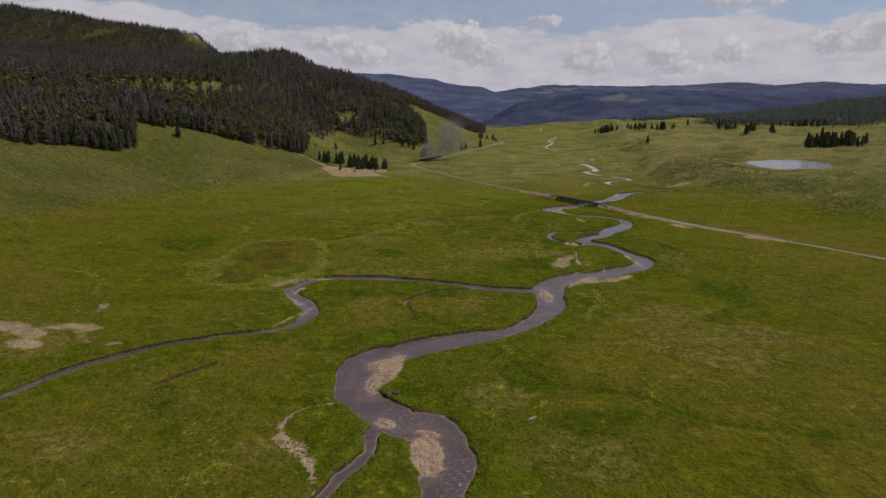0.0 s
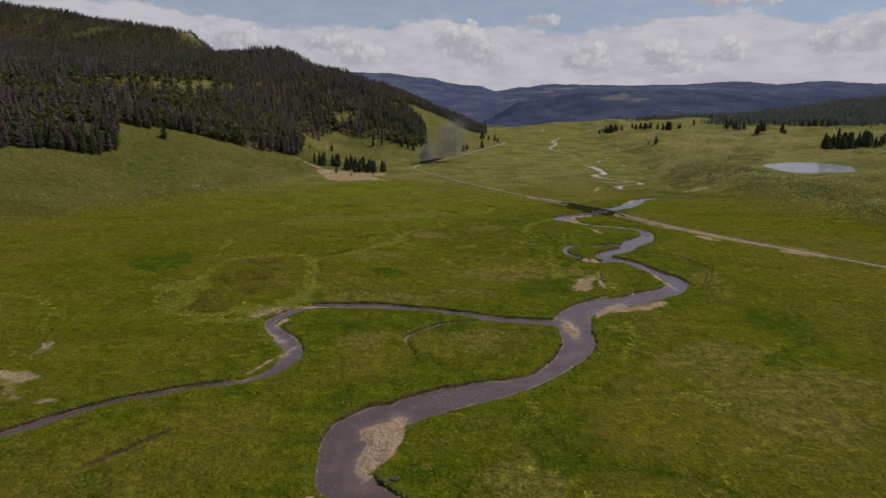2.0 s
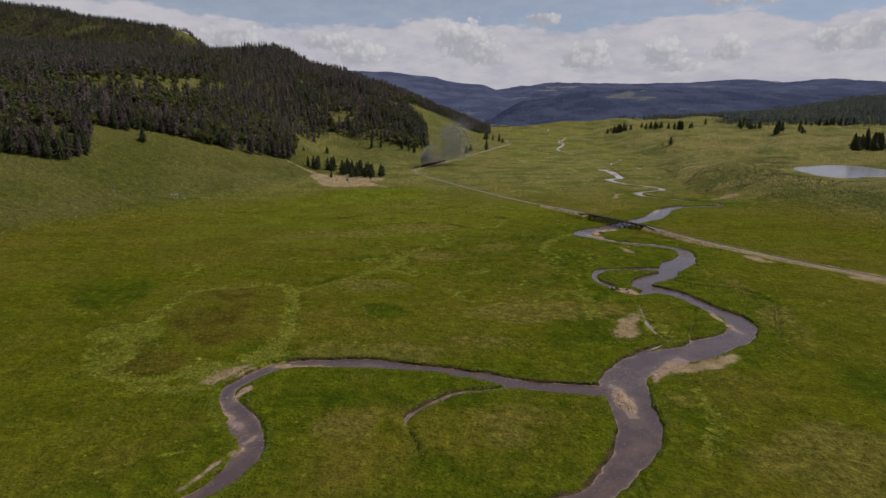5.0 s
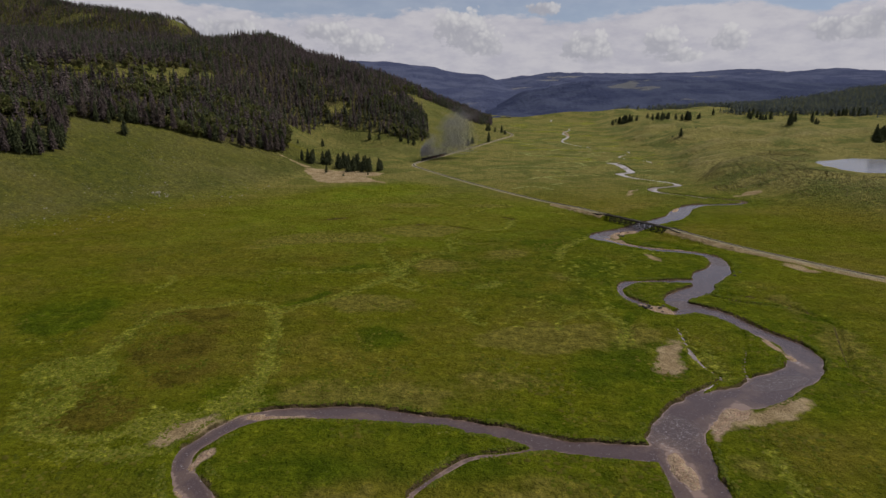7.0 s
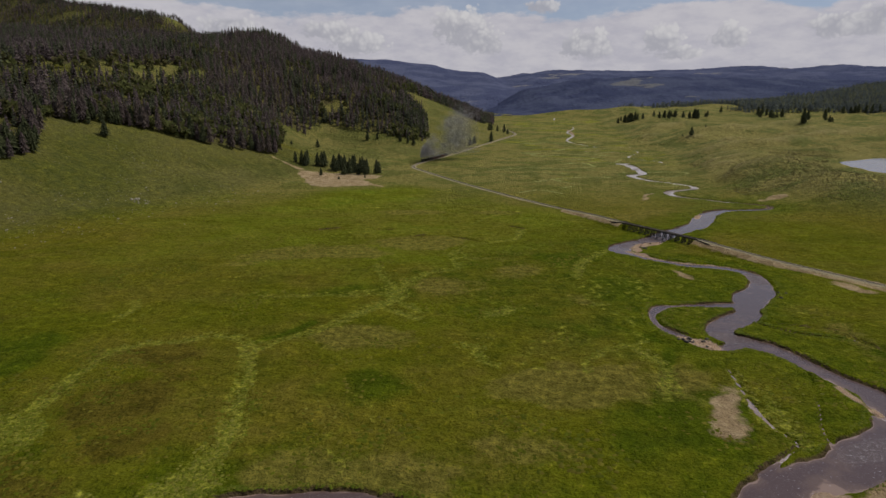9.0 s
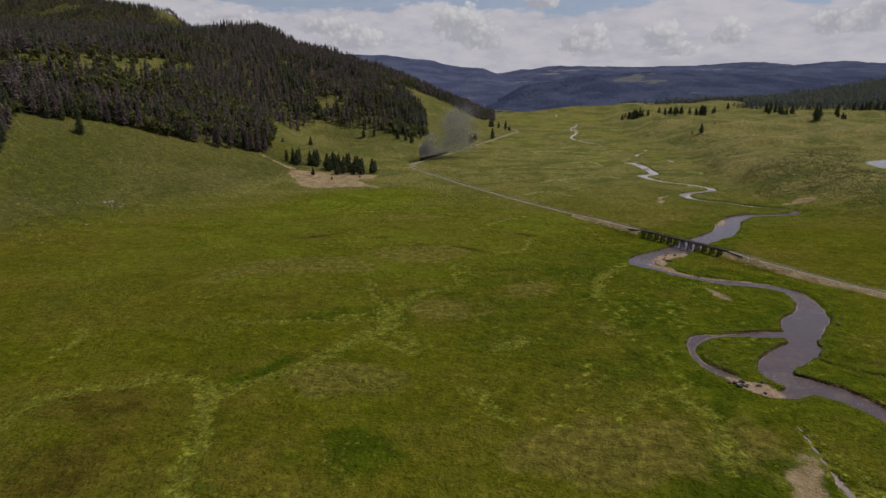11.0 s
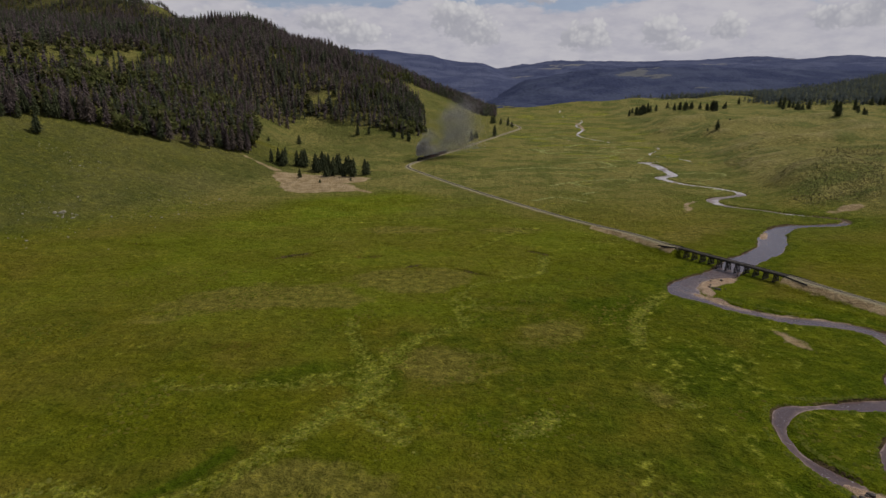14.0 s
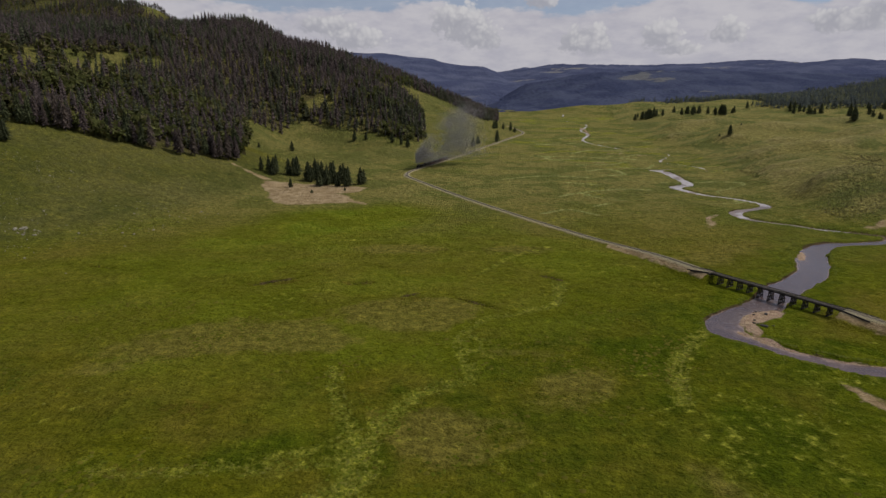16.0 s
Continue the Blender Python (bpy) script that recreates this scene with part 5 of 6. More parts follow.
# ---- conifers ----
def conifer(seed, crown_mat, tiers, points, spread, bare, label):
    """A spruce about 16 m high: tapered trunk and ragged drooping whorls."""
    rng = random.Random(seed)
    root = empty("spruce_tree")
    tagged(root, label, "tree", "valley spruces")
    bm = tube((0, 0, -0.8), (0.06, 0.04, 15.4), 0.24, 0.03, 7)
    for k in range(6):
        z, t = 0.8 + 0.35 * k, rng.uniform(0, 6.3)
        add_tube(bm, (0, 0, z), (math.cos(t) * 1.1, math.sin(t) * 1.1, z - 0.25), 0.05, 0.015, 4)
    part("trunk", bm, BARK, root)
    bm = bmesh.new()
    for k in range(tiers):
        f = k / (tiers - 1)
        z0 = 1.0 + bare + (14.2 - bare) * f
        r = spread * (1 - f) ** 0.66 * min(1.0, 0.72 + 1.6 * f) * rng.uniform(0.82, 1.12) + 0.15
        rise = (14.6 / tiers) * 1.75
        tip = bm.verts.new((rng.uniform(-0.1, 0.1), rng.uniform(-0.1, 0.1), min(z0 + rise, 16.2)))
        ring = []
        for j in range(points * 2):
            t = math.pi * (j + rng.uniform(-0.3, 0.3)) / points + k * 0.7
            long = j % 2 == 0
            q = r * (rng.uniform(0.75, 1.2) if long else rng.uniform(0.38, 0.6))
            ring.append(bm.verts.new((math.cos(t) * q, math.sin(t) * q, z0 - (0.16 * q + rng.uniform(-0.35, 0.5) if long else rng.uniform(-0.6, 0.3)))))
        for j in range(len(ring)):
            bm.faces.new((ring[j], ring[(j + 1) % len(ring)], tip))
    part("crown", bm, crown_mat, root)
    return root


KINDS = [conifer(11, SPRUCE, 13, 8, 3.6, 0.0, "dark green spruce with a dense narrow crown"),
         conifer(12, SPRUCE, 12, 8, 4.2, 0.1, "broad dark green spruce branching to the ground"),
         conifer(13, SPRUCE, 14, 7, 3.0, 0.4, "slender dark green spruce on the grassy slope"),
         conifer(14, DEADSPRUCE, 14, 6, 2.8, 0.9, "grey-brown beetle-killed spruce with thin branches"),
         conifer(15, DEADSPRUCE, 13, 6, 3.1, 1.2, "bare purplish-grey dead spruce among living ones")]
placed = {}


def plant(x, y, h, kind, rng):
    m = Matrix.Translation((x, y, ground_at(x, y) - 0.1)) @ Matrix.Rotation(rng.uniform(0, 6.28), 4, "Z")
    k = h / 16.0
    if kind not in placed:
        ob = KINDS[kind]
        ob.matrix_basis = m
        placed[kind] = ob
    else:
        ob = copy_thing(KINDS[kind], m)
    w = 1.28 * k ** 0.7 * rng.uniform(0.9, 1.12)
    ob.scale = (w, w, k)


GROVE = ((-147, 794, 13), (-141, 796, 15), (-135, 797, 17), (-121, 800, 16), (-118, 801, 18), (-106, 787, 17), (-104, 783, 12), (-101, 794, 19), (-96, 797, 17), (-91, 769, 16),
         (-87, 769, 18), (-83, 778, 20), (-78, 765, 12), (-75, 779, 18), (-69, 764, 17), (-60, 773, 15), (-114, 756, 8), (-93, 733, 3), (-69, 743, 3))
SINGLES = ((-138, 875, 10), (-95, 1030, 14), (-81, 1032, 10), (-163, 850, 5), (55, 1061, 12), (63, 1083, 12), (92, 1116, 17), (99, 1225, 14), (104, 1238, 15), (116, 1245, 12),
           (129, 1253, 16), (134, 1242, 9), (-47, 1008, 14), (-28, 995, 12), (-36, 1002, 15), (-287, 690, 15), (-308, 705, 13))
EASTERN = ((370, 1020, 13), (360, 1026, 4), (441, 1132, 4), (655, 1365, 14), (628, 1278, 16), (636, 1284, 12), (644, 1288, 13), (643, 1269, 17), (630, 1181, 22), (634, 1177, 19), (626, 1178, 17),
           (634, 1488, 15), (564, 1407, 11), (570, 1412, 14), (477, 1463, 14), (488, 1381, 14), (492, 1384, 16), (484, 1386, 13), (720, 1264, 18), (682, 1203, 14), (665, 1166, 12), (672, 1170, 9), (409, 1471, 11), (414, 1456, 13), (419, 1448, 12), (424, 1441, 10), (507, 1383, 14), (578, 1098, 19), (583, 1101, 16))
rng = random.Random(5)
for x, y, h in GROVE + SINGLES:
    plant(x, y, h, rng.choice((0, 1, 2)), rng)
for x, y, h in GROVE:
    if h > 14:
        plant(x + rng.uniform(-4.5, 4.5), y + rng.uniform(-7, 7), h * rng.uniform(0.75, 1.0), rng.choice((0, 1)), rng)
for x, y, h in EASTERN:
    plant(x, y, h, rng.choice((0, 1, 1)), rng)
for k in range(34):
    f = k / 33
    plant(545 + 120 * f + rng.uniform(-22, 22), 842 + 85 * f + rng.uniform(-15, 15), rng.uniform(15, 26), rng.choice((0, 1, 1, 0)), rng)
# dark copses where the far hills begin
for cx, cy, n, wide in ((418.5, 1433.1, 16, 11), (469.8, 1373.9, 5, 8), (518.6, 1364.6, 8, 8), (685.4, 1398.4, 5, 8), (858, 1380.8, 14, 22)):
    for k in range(n):
        plant(cx + rng.gauss(0, wide), cy + rng.gauss(0, 9), rng.uniform(12, 20), rng.choice((0, 1, 1)), rng)

# ---- forest on the western hill ----

def forest_spots(x0, x1, y0, y1, pitch, seed):
    r = np.random.RandomState(seed)
    gx, gy = np.meshgrid(np.arange(x0, x1, pitch), np.arange(y0, y1, pitch))
    x = gx.ravel() + r.uniform(-0.48, 0.48, gx.size) * pitch
    y = gy.ravel() + r.uniform(-0.48, 0.48, gx.size) * pitch
    return x, y, r


def conifer_template(tiers, boughs, seed):
    """A light spruce as arrays, unit height: loose drooping boughs at odd angles round a thin stem."""
    r = np.random.RandomState(seed)
    verts, faces = [], []
    girth = r.uniform(0.85, 1.2)
    stem = []
    for k in range(tiers):
        f = k / (tiers - 1)
        rad = 0.185 * girth * (1 - 0.93 * f) ** 0.75 * min(1.0, 0.60 + 2.4 * f) * r.uniform(0.8, 1.15)
        z = 0.10 + 0.88 * f
        top = len(verts)
        stem.append(top)
        verts.append((r.uniform(-0.01, 0.01), r.uniform(-0.01, 0.01), min(1.0, z + 0.07)))
        for j in range(boughs):
            t = 2 * math.pi * (j + r.uniform(-0.4, 0.4)) / boughs + 1.1 * k
            wide = r.uniform(0.45, 0.75)
            for side in (-wide, wide):
                q = rad * r.uniform(0.65, 1.25)
                verts.append((math.cos(t + side) * q, math.sin(t + side) * q, z - 0.25 * q + r.uniform(-0.05, 0.045)))
            faces.append((top, len(verts) - 2, len(verts) - 1))
    # the stem joins the boughs, so that a tree stays one island
    low = len(verts)
    verts += [(-0.012, 0, 0), (0.012, 0, 0)]
    faces.append((low, low + 1, stem[0]))
    for a, b in zip(stem, stem[1:]):
        faces.append((a, b, a + 1))
    return np.array(verts), np.array(faces)


def scatter(name, templates, x, y, z, size_xy, size_z, r, mat, label, category):
    verts, faces, base = [], [], 0
    pick = r.randint(0, len(templates), len(x))
    for k, (tv, tf) in enumerate(templates):
        sel = pick == k
        n = sel.sum()
        a = r.uniform(0, 6.283, n)
        c, s = np.cos(a)[:, None], np.sin(a)[:, None]
        vx = (tv[None, :, 0] * c - tv[None, :, 1] * s) * size_xy[sel][:, None] + x[sel][:, None]
        vy = (tv[None, :, 0] * s + tv[None, :, 1] * c) * size_xy[sel][:, None] + y[sel][:, None]
        vz = tv[None, :, 2] * size_z[sel][:, None] + z[sel][:, None]
        verts.append(np.stack([vx, vy, vz], -1).reshape(-1, 3))
        faces.append((tf[None] + (np.arange(n) * len(tv))[:, None, None]).reshape(-1, 3) + base)
        base += n * len(tv)
    me = mesh_from(name, np.vstack(verts), np.vstack(faces), [mat])
    return tagged(new(name, me), label, category, kind="stuff")


def build_west_forest():
    x, y, r = forest_spots(-1000, 130, 420, 1640, 6.0, 8)
    inside = side_of(x, y, FOREST_EDGE) + 6 * fbm(x, y, 40, 2, 90)
    gap = bars(x, y, CLEARINGS) + 5 * fbm(x, y, 30, 3, 91)
    thin = np.where(fbm(x, y, 46, 3, 93) < -0.26, -2.6, fbm(x, y, 120, 3, 94))
    keep = (inside > 2) & (gap > 2) & (r.uniform(0, 1, len(x)) < 0.92 + 0.2 * thin) & ((y < 1560) | (x > -260)) & (x > -620 - 0.5 * (y - 700))
    mixed = bars(x, y, ASPEN_SLOPES) + 12 * fbm(x, y, 30, 3, 99)
    keep &= (mixed > 0) | (r.uniform(0, 1, len(x)) < 0.5)
    stray = (inside > 0) & (gap < 2) & (r.uniform(0, 1, len(x)) < 0.10)
    x, y, inside = x[keep | stray], y[keep | stray], inside[keep | stray]
    bx, by, _ = forest_spots(-1900, -700, 2000, 2450, 7.6, 9)
    bald = bars(bx, by, BALDS) + 14 * fbm(bx, by, 40, 3, 96)
    some = ((bald > 2) & (r.uniform(0, 1, len(bx)) < 0.93)) | (r.uniform(0, 1, len(bx)) < 0.06)
    x, y = np.concatenate([x, bx[some]]), np.concatenate([y, by[some]])
    inside = np.concatenate([inside, np.full(some.sum(), 99.0)])
    # the front rank along the meadow is planted tree by tree
    front = (inside < 14) & (y < 830)
    fr = random.Random(21)
    spots = sorted(zip(x[front], y[front]), key=lambda p: p[1])[:190]
    for px, py in spots:
        plant(float(px), float(py), fr.uniform(13, 26), fr.choice((0, 1, 2, 0, 3, 4) if py < 690 else (0, 3, 4, 3, 4, 2)), fr)
    last = spots[-1][1] if spots else 0
    rest = ~(front & (y <= last))
    x, y = x[rest], y[rest]
    z = height(x, y)[0] - 0.4
    h = (7 + 15 * r.uniform(0, 1, len(x)) ** 0.9) * (1 + 0.35 * fbm(x, y, 60, 3, 95))
    kinds = [conifer_template(9, 5, 30 + k) for k in range(6)]
    scatter("spruce_forest", kinds, x, y, z, (4 + 0.78 * h) * r.uniform(0.8, 1.25, len(x)), h, r, SPRUCE_MANY, "dense dark spruce forest, many trees grey and dead", "forest")


build_west_forest()


def build_east_forest():
    x, y, r = forest_spots(420, 2600, 1150, 2500, 10, 18)
    e = side_of(x, y, EAST_FOOT)
    want = fbm(x, y, 210, 3, 101) + np.interp(y, (1150, 1300, 1450, 1700, 2000), (-0.75, -0.35, 0.0, 0.25, 0.4)) + np.interp(x, (450, 650, 800, 1000), (-0.75, -0.5, 0.08, 0.32))
    keep = (want > 0.12 + r.uniform(-0.12, 0.12, len(x))) & (e > 60)
    x, y = x[keep], y[keep]
    h = r.uniform(9, 20, len(x))
    kinds = [conifer_template(6, 5, 50 + k) for k in range(4)]
    scatter("spruce_wood", kinds, x, y, height(x, y)[0] - 0.4, h * 1.45, h, r, SPRUCE_HAZY_MANY, "dark spruce woods on the far rolling hills", "forest")


build_east_forest()


def leaf_template(seed, n=44):
    """A loose round crown of small leaf clumps, unit height."""
    r = np.random.RandomState(seed)
    verts, faces = [(0, 0, 0.0), (0.03, 0, 0.0), (0, 0, 0.8)], [(0, 1, 2)]
    for _ in range(n):
        d = r.normal(size=3)
        d /= np.linalg.norm(d)
        c = np.array((0, 0, 0.58)) + d * np.array((0.30, 0.30, 0.38)) * r.uniform(0.6, 1.0)
        u, v = r.normal(size=3) * 0.11, r.normal(size=3) * 0.11
        b = len(verts)
        verts += [tuple(c - u), tuple(c + u * 0.6 + v), tuple(c + u - v)]
        faces += [(b, b + 1, b + 2), (2, b, b + 1)] if _ % 9 == 0 else [(b, b + 1, b + 2)]
    return np.array(verts), np.array(faces)


def build_aspens():
    x, y, r = forest_spots(-700, 60, 480, 1480, 7.0, 28)
    gap = bars(x, y, CLEARINGS)
    inside = side_of(x, y, FOREST_EDGE)
    mixed = bars(x, y, ASPEN_SLOPES) + 12 * fbm(x, y, 30, 3, 99)
    keep = (inside > 0) & (((gap < 7) & (r.uniform(0, 1, len(x)) < 0.16)) | ((mixed < 0) & (r.uniform(0, 1, len(x)) < 0.62)) | ((fbm(x, y, 90, 2, 97) > 0.26) & (r.uniform(0, 1, len(x)) < 0.5)))
    x, y = x[keep], y[keep]
    h = r.uniform(7, 14, len(x))
    scatter("aspen_thicket", [leaf_template(70 + k) for k in range(3)], x, y, height(x, y)[0] - 0.3, h * 1.1, h, r, ASPEN, "light green aspens in the forest clearings", "trees")


build_aspens()


# ---- shrubs, tussocks and stones ----
def shrub_template(seed):
    r = np.random.RandomState(seed)
    verts, faces = [], []
    for _ in range(9):
        a, q = r.uniform(0, 6.283), r.uniform(0.2, 0.6)
        c = np.array((math.cos(a) * q * 0.6, math.sin(a) * q * 0.6, r.uniform(0.25, 0.8)))
        b = len(verts)
        for k in range(3):
            t = a + 2.1 * k
            verts.append(tuple(c + np.array((math.cos(t) * 0.4, math.sin(t) * 0.4, r.uniform(-0.25, 0.25)))))
        verts.append((c[0] * 0.2, c[1] * 0.2, -0.05))
        faces += [(b, b + 1, b + 2), (b, b + 1, b + 3), (b + 1, b + 2, b + 3), (b + 2, b, b + 3)]
    return np.array(verts), np.array(faces)


def build_sage():
    r = np.random.RandomState(41)
    x, y = r.uniform(235, 480, 24000), r.uniform(430, 860, 24000)
    e = side_of(x, y, EAST_FOOT)
    want = fbm(x, y, 60, 3, 111) + 0.6 * np.exp(-(((x - 290) / 52) ** 2 + ((y - 652) / 42) ** 2))
    keep = (e > -6) & (want > 0.02 + r.uniform(0, 0.5, len(x))) & (blob(x, y, *POND_SHAPE) > 12)
    x, y = x[keep], y[keep]
    x2, y2 = r.uniform(-330, -120, 2600), r.uniform(380, 720, 2600)
    s = side_of(x2, y2, WEST_FOOT)
    keep = (s > -25) & (s < 90) & (fbm(x2, y2, 40, 3, 113) > r.uniform(0.05, 0.6, len(x2)))
    x, y = np.concatenate([x, x2[keep]]), np.concatenate([y, y2[keep]])
    h = r.uniform(0.25, 0.65, len(x))
    scatter("sagebrush", [shrub_template(80 + k) for k in range(3)], x, y, height(x, y)[0] - 0.05, h * 1.5, h, r, SAGE, "low grey-green sagebrush dotting the dry slopes", "shrubs")


build_sage()


def tuft_template(seed, n=6):
    """A low leaning cushion of grass."""
    r = np.random.RandomState(seed)
    verts, faces = [(r.uniform(-0.2, 0.2), r.uniform(-0.2, 0.2), 0.42)], []
    for k in range(n):
        t = 2 * math.pi * (k + r.uniform(-0.3, 0.3)) / n
        q = r.uniform(0.8, 1.25)
        verts.append((math.cos(t) * q, math.sin(t) * q, -0.05))
        faces.append((0, 1 + k, 1 + (k + 1) % n))
    return np.array(verts), np.array(faces)


def build_tussocks():
    r = np.random.RandomState(51)
    n = 260000
    x, y = r.uniform(-120, 165, n), r.uniform(95, 540, n)
    want = 0.10 * np.clip(fbm(x, y, 16, 3, 121) - 0.25, 0, 1)
    for line in PALE_LINES:
        want = np.maximum(want, 0.95 * smooth(0.5 - line_gap(x, y, line, 20)[0] / 3.0) * (0.6 + 0.5 * fbm(x, y, 4, 2, 123)))
    want = np.maximum(want, 0.8 * smooth(0.4 - bars(x, y, PALES) / 4))
    keep = r.uniform(0, 1, n) < want
    x, y = x[keep], y[keep]
    z, edge, bar, s, e, gap, tiny = height(x, y)
    keep = (edge > 1.0) & (bar > 0.5) & (gap > 5) & (tiny > 0.5) & (bars(x, y, BARE) > 0)
    x, y, z = x[keep], y[keep], z[keep]
    h = r.uniform(0.22, 0.42, len(x))
    scatter("grass_tussocks", [tuft_template(90 + k) for k in range(4)], x, y, z, h * 1.2, h, r, TUSSOCK, "pale green grass tussocks along old meanders", "grass")


build_tussocks()


def build_meadow_grass():
    """Loose clumps of coarser grass over the near meadow, dense in some hollows and absent from others."""
    r = np.random.RandomState(57)
    n = 300000
    y = 88 + 400 * r.uniform(0, 1, n) ** 1.25
    x = -8 + (0.70 * (y + 60) + 10) * r.uniform(-1, 1, n)
    want = smooth(0.30 + 1.6 * fbm(x, y, 34, 3, 127)) * smooth(0.45 + 1.6 * fbm(x, y, 7, 3, 128))
    keep = (r.uniform(0, 1, n) < 0.40 * want) & (x < 190) & (x > -190)
    x, y = x[keep], y[keep]
    z, edge, bar, s, e, gap, tiny = height(x, y)
    keep = (edge > 1.2) & (bar > 0.6) & (gap > 5) & (tiny > 0.6) & (bars(x, y, BARE) > 0.5)
    x, y, z = x[keep], y[keep], z[keep]
    h = r.uniform(0.22, 0.5, len(x)) * (1 + 0.6 * fbm(x, y, 15, 2, 129))
    scatter("meadow_grass", [tuft_template(140 + k, 5) for k in range(4)], x, y, z, h * 1.5, h * 1.7, r, MEADOW_TUFT, "coarse olive grass clumps in the damp meadow", "grass")


build_meadow_grass()


def build_sedge():
    """Rank grass hanging over the edges of the banks."""
    r = np.random.RandomState(55)
    xs, ys = [], []
    for line, n in ((LOWER_RIVER, 9000), (MIDDLE_RIVER, 9000), (UPPER_RIVER, 9000), (CREEK, 10000), (LOWER_CREEK, 5000), (ISLAND_LOOP, 3500), (SLOUGH, 2000), (RILL, 1800), (DITCH, 900)):
        k = r.randint(0, len(line) - 1, n)
        f = r.uniform(0, 1, n)
        p = line[k] + (line[k + 1] - line[k]) * f[:, None]
        a = r.uniform(0, 6.283, n)
        q = p[:, 2] + r.uniform(0.0, 2.6, n)
        xs.append(p[:, 0] + np.cos(a) * q)
        ys.append(p[:, 1] + np.sin(a) * q)
    x, y = np.concatenate(xs), np.concatenate(ys)
    z, edge, bar, s, e, gap, tiny = height(x, y)
    keep = (np.minimum(edge, tiny) > 0.25) & (np.minimum(edge, tiny) < 1.9) & (bar > 0.8) & (gap > 6) & (fbm(x, y, 7, 3, 151) > -0.18) & (y < 620) & (y > 80)
    x, y, z = x[keep], y[keep], z[keep]
    h = r.uniform(0.18, 0.42, len(x)) * (1 + 0.5 * fbm(x, y, 6, 2, 153))
    scatter("bank_sedge", [tuft_template(120 + k, 5) for k in range(4)], x, y, z, h * 1.0, h * 1.5, r, SEDGE, "rank green sedge fringing the stream banks", "grass")


build_sedge()


def rock_mesh(seed, mat, flat=0.65):
    bm = bmesh.new()
    bmesh.ops.create_icosphere(bm, subdivisions=2 if seed < 30 else 1, radius=1.0)
    off = Vector((seed * 3.7, seed * 1.3, 0))
    for v in bm.verts:
        k = 1 + 0.34 * noise.noise(v.co * 1.1 + off) + 0.14 * noise.noise(v.co * 2.7 + off)
        v.co = Vector((v.co.x * k, v.co.y * k * 0.85, v.co.z * k * flat))
    me = bpy.data.meshes.new("rock")
    bm.to_mesh(me)
    me.materials.append(mat)
    return me


def build_rocks():
    r = random.Random(61)
    pale = [rock_mesh(k, STONE) for k in range(4)]
    wet = [rock_mesh(k + 10, WETSTONE, 0.55) for k in range(4)]

    def lay(mesh, x, y, size, label, group, sink=0.25):
        ob = new("boulder", mesh)
        ob.matrix_basis = Matrix.Translation((x, y, ground_at(x, y) + size * (0.5 - sink))) @ Matrix.Rotation(r.uniform(0, 6.28), 4, "Z")
        ob.scale = (size * r.uniform(0.8, 1.3), size, size)
        tagged(ob, label, "boulder", group)

    for k in range(16):
        a, q = r.uniform(0, 6.28), r.uniform(0, 1) ** 0.6
        lay(pale[k % 4], -214 + 9 * q * math.cos(a), 588 + 5 * q * math.sin(a), r.uniform(0.3, 0.9) if k > 2 else 1.3, "pale weathered boulder in a heap on the slope", "hillside boulders")
    for k in range(14):
        lay(pale[k % 4], r.uniform(-260, -150), r.uniform(480, 700), r.uniform(0.3, 0.8), "small pale stone lying in the grass", "scattered stones")
    lay(pale[1], -127, 217, 0.8, "long pale rock standing out of the turf", "scattered stones")
    lay(pale[2], -125.5, 219, 0.55, "long pale rock standing out of the turf", "scattered stones")
    for cx, cy, sx, sy, n in ((80, 338, 5, 3, 14), (112, 476, 7, 4, 16), (108, 462, 4, 4, 6), (-10, 144, 3, 2, 4), (133, 384, 4, 4, 5), (6, 182, 6, 3, 5), (54, 249, 6, 5, 4)):
        for k in range(n):
            lay(wet[k % 4], cx + r.gauss(0, sx * 0.6), cy + r.gauss(0, sy * 0.6), r.uniform(0.28, 0.75), "dark wet stone on the gravel of the stream", "stream stones", 0.2)


build_rocks()


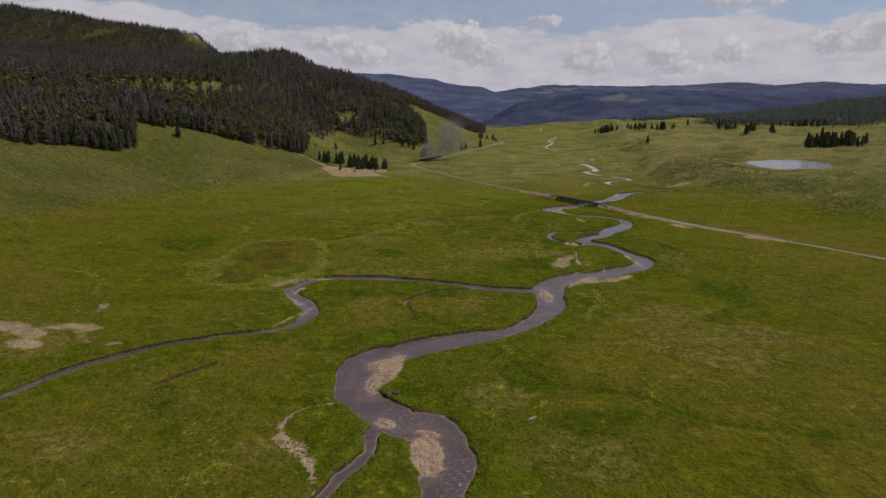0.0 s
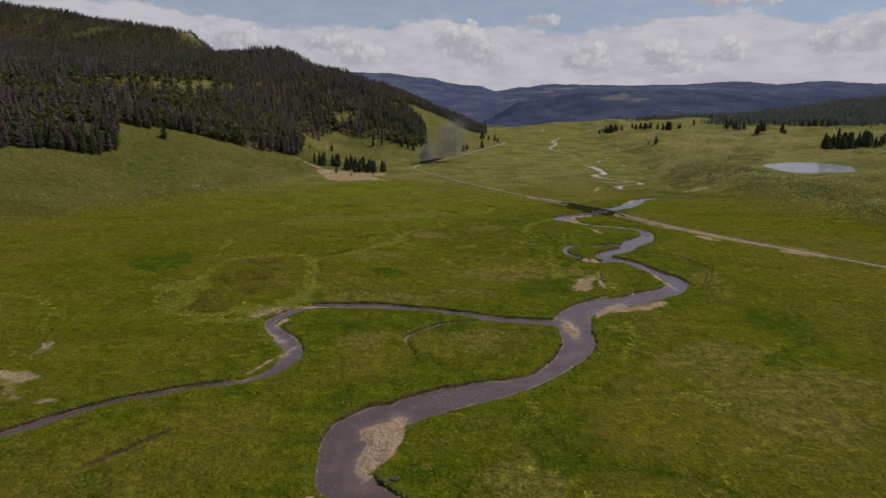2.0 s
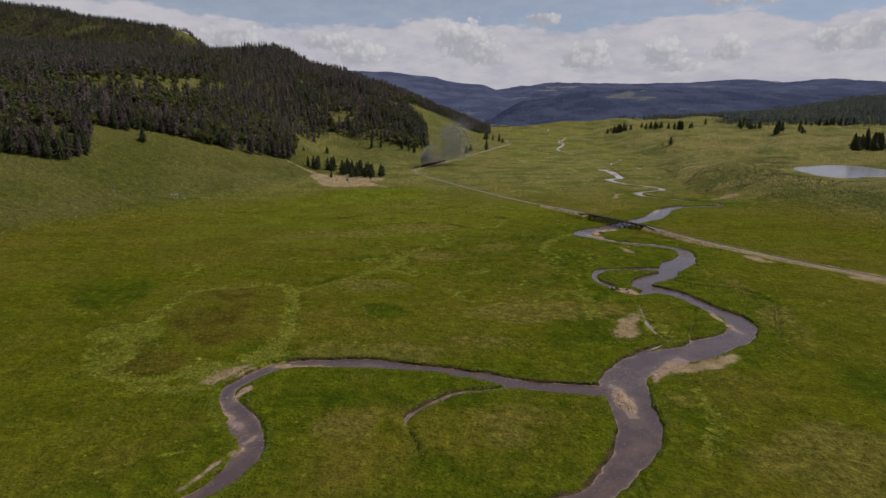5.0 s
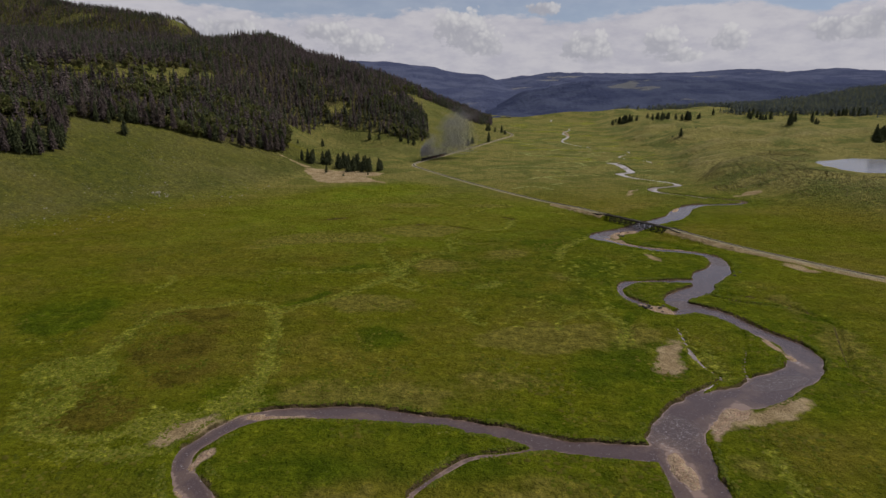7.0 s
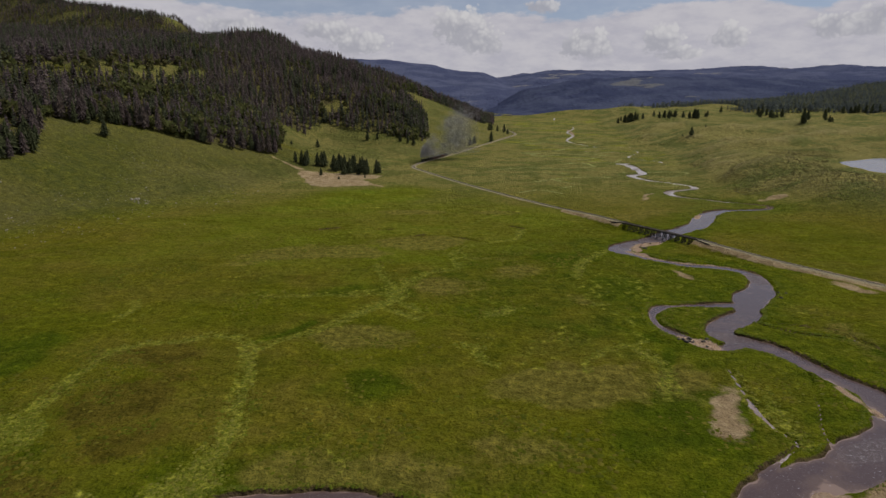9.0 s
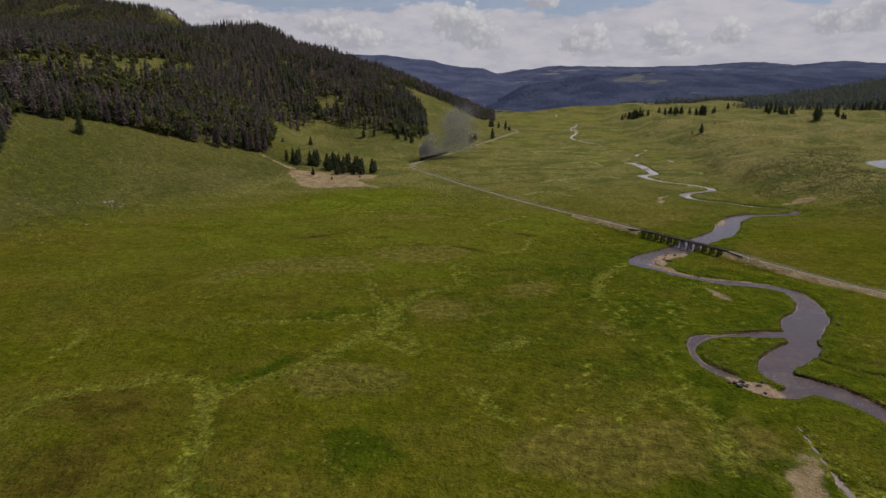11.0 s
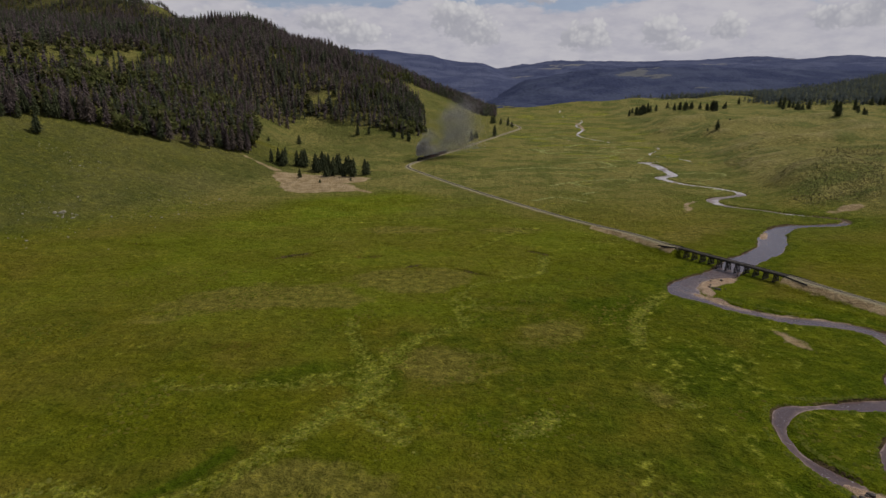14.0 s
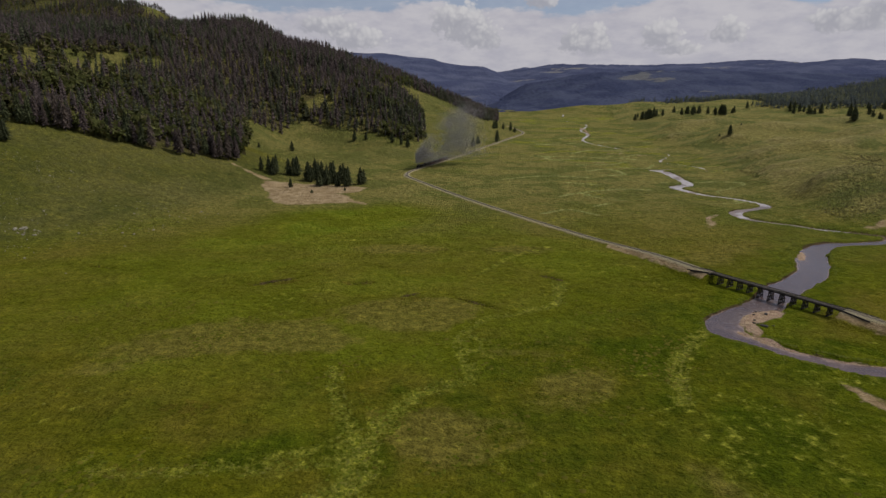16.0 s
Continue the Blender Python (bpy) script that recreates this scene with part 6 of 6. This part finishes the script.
def build_slope_stones():
    """Small pale stones strewn over the western slope."""
    r = np.random.RandomState(66)
    x, y = r.uniform(-340, -130, 2600), r.uniform(330, 680, 2600)
    s = side_of(x, y, WEST_FOOT)
    keep = (s > -40) & (side_of(x, y, FOREST_EDGE) < -4) & (fbm(x, y, 34, 3, 161) > r.uniform(-0.1, 0.55, len(x)))
    x, y = x[keep], y[keep]
    v, f = [], []
    for k in range(3):
        me = rock_mesh(k + 30, STONE, 0.7)
        v.append((np.array([p.co[:] for p in me.vertices]) + np.array((0, 0, 0.3)), np.array([q.vertices[:] for q in me.polygons])))
        bpy.data.meshes.remove(me)
    h = r.uniform(0.16, 0.42, len(x)) * (1 + (r.uniform(0, 1, len(x)) > 0.93))
    scatter("slope_stones", v, x, y, height(x, y)[0], h, h, r, STONE, "small pale stones strewn over the grassy slope", "stones")


build_slope_stones()


def build_log():
    root = empty("driftwood_log", Matrix.Translation((27, 130, ground_at(27, 130) + 0.12)) @ Matrix.Rotation(0.4, 4, "Z"))
    tagged(root, "bleached broken log lying in the meadow grass", "log")
    part("stem", tube((-1.4, 0, 0.1), (1.3, 0.2, 0.12), 0.22, 0.14, 9), DRIFT, root)
    part("branch", tube((0.3, 0.1, 0.15), (1.1, 1.0, 0.3), 0.10, 0.04, 7), DRIFT, root)
    part("branch", tube((-0.6, 0, 0.15), (-1.2, -0.9, 0.25), 0.09, 0.03, 7), DRIFT, root)


build_log()


# ---- smoke of the engine ----
SMOKE = plain_material("coal_smoke", (0.30, 0.29, 0.29), (0.46, 0.45, 0.45), 6.0, 1.0, 0.0, 0.0, 0.0)


def build_smoke():
    """A drifting veil of soot flecks, thick over the stack and thinning as it rises."""
    r = np.random.RandomState(71)
    n = 190000
    f = r.uniform(0, 1, n) ** 1.1
    p = np.array(rail_point(HEAD)) + np.array((-2.0, -3.5, 4.5))
    spread = 1.2 + 12 * f
    x = p[0] + 58 * f + r.normal(size=n) * spread * 0.8
    y = p[1] + 52 * f + r.normal(size=n) * spread
    z = p[2] + 1.0 + r.uniform(0.05, 1, n) * (8 + 54 * f ** 0.8) + r.normal(size=n) * 1.5
    lump = fbm(x + y * 0.5, z * 1.3, 13, 3, 143)
    keep = (r.uniform(0, 1, n) < 0.55 + 1.0 * lump) & (z > p[2] + 0.5)
    x, y, z, f = x[keep], y[keep], z[keep], f[keep]
    c = np.stack([x, y, z], 1)
    size = (0.12 + 0.07 * f)[:, None]
    verts = np.stack([c + r.normal(size=c.shape) * size for _ in range(3)], 1).reshape(-1, 3)
    me = mesh_from("smoke", verts, np.arange(len(verts)).reshape(-1, 3), [SMOKE])
    tagged(new("smoke", me), "thin grey coal smoke drifting from the locomotive", "smoke", kind="stuff")


build_smoke()
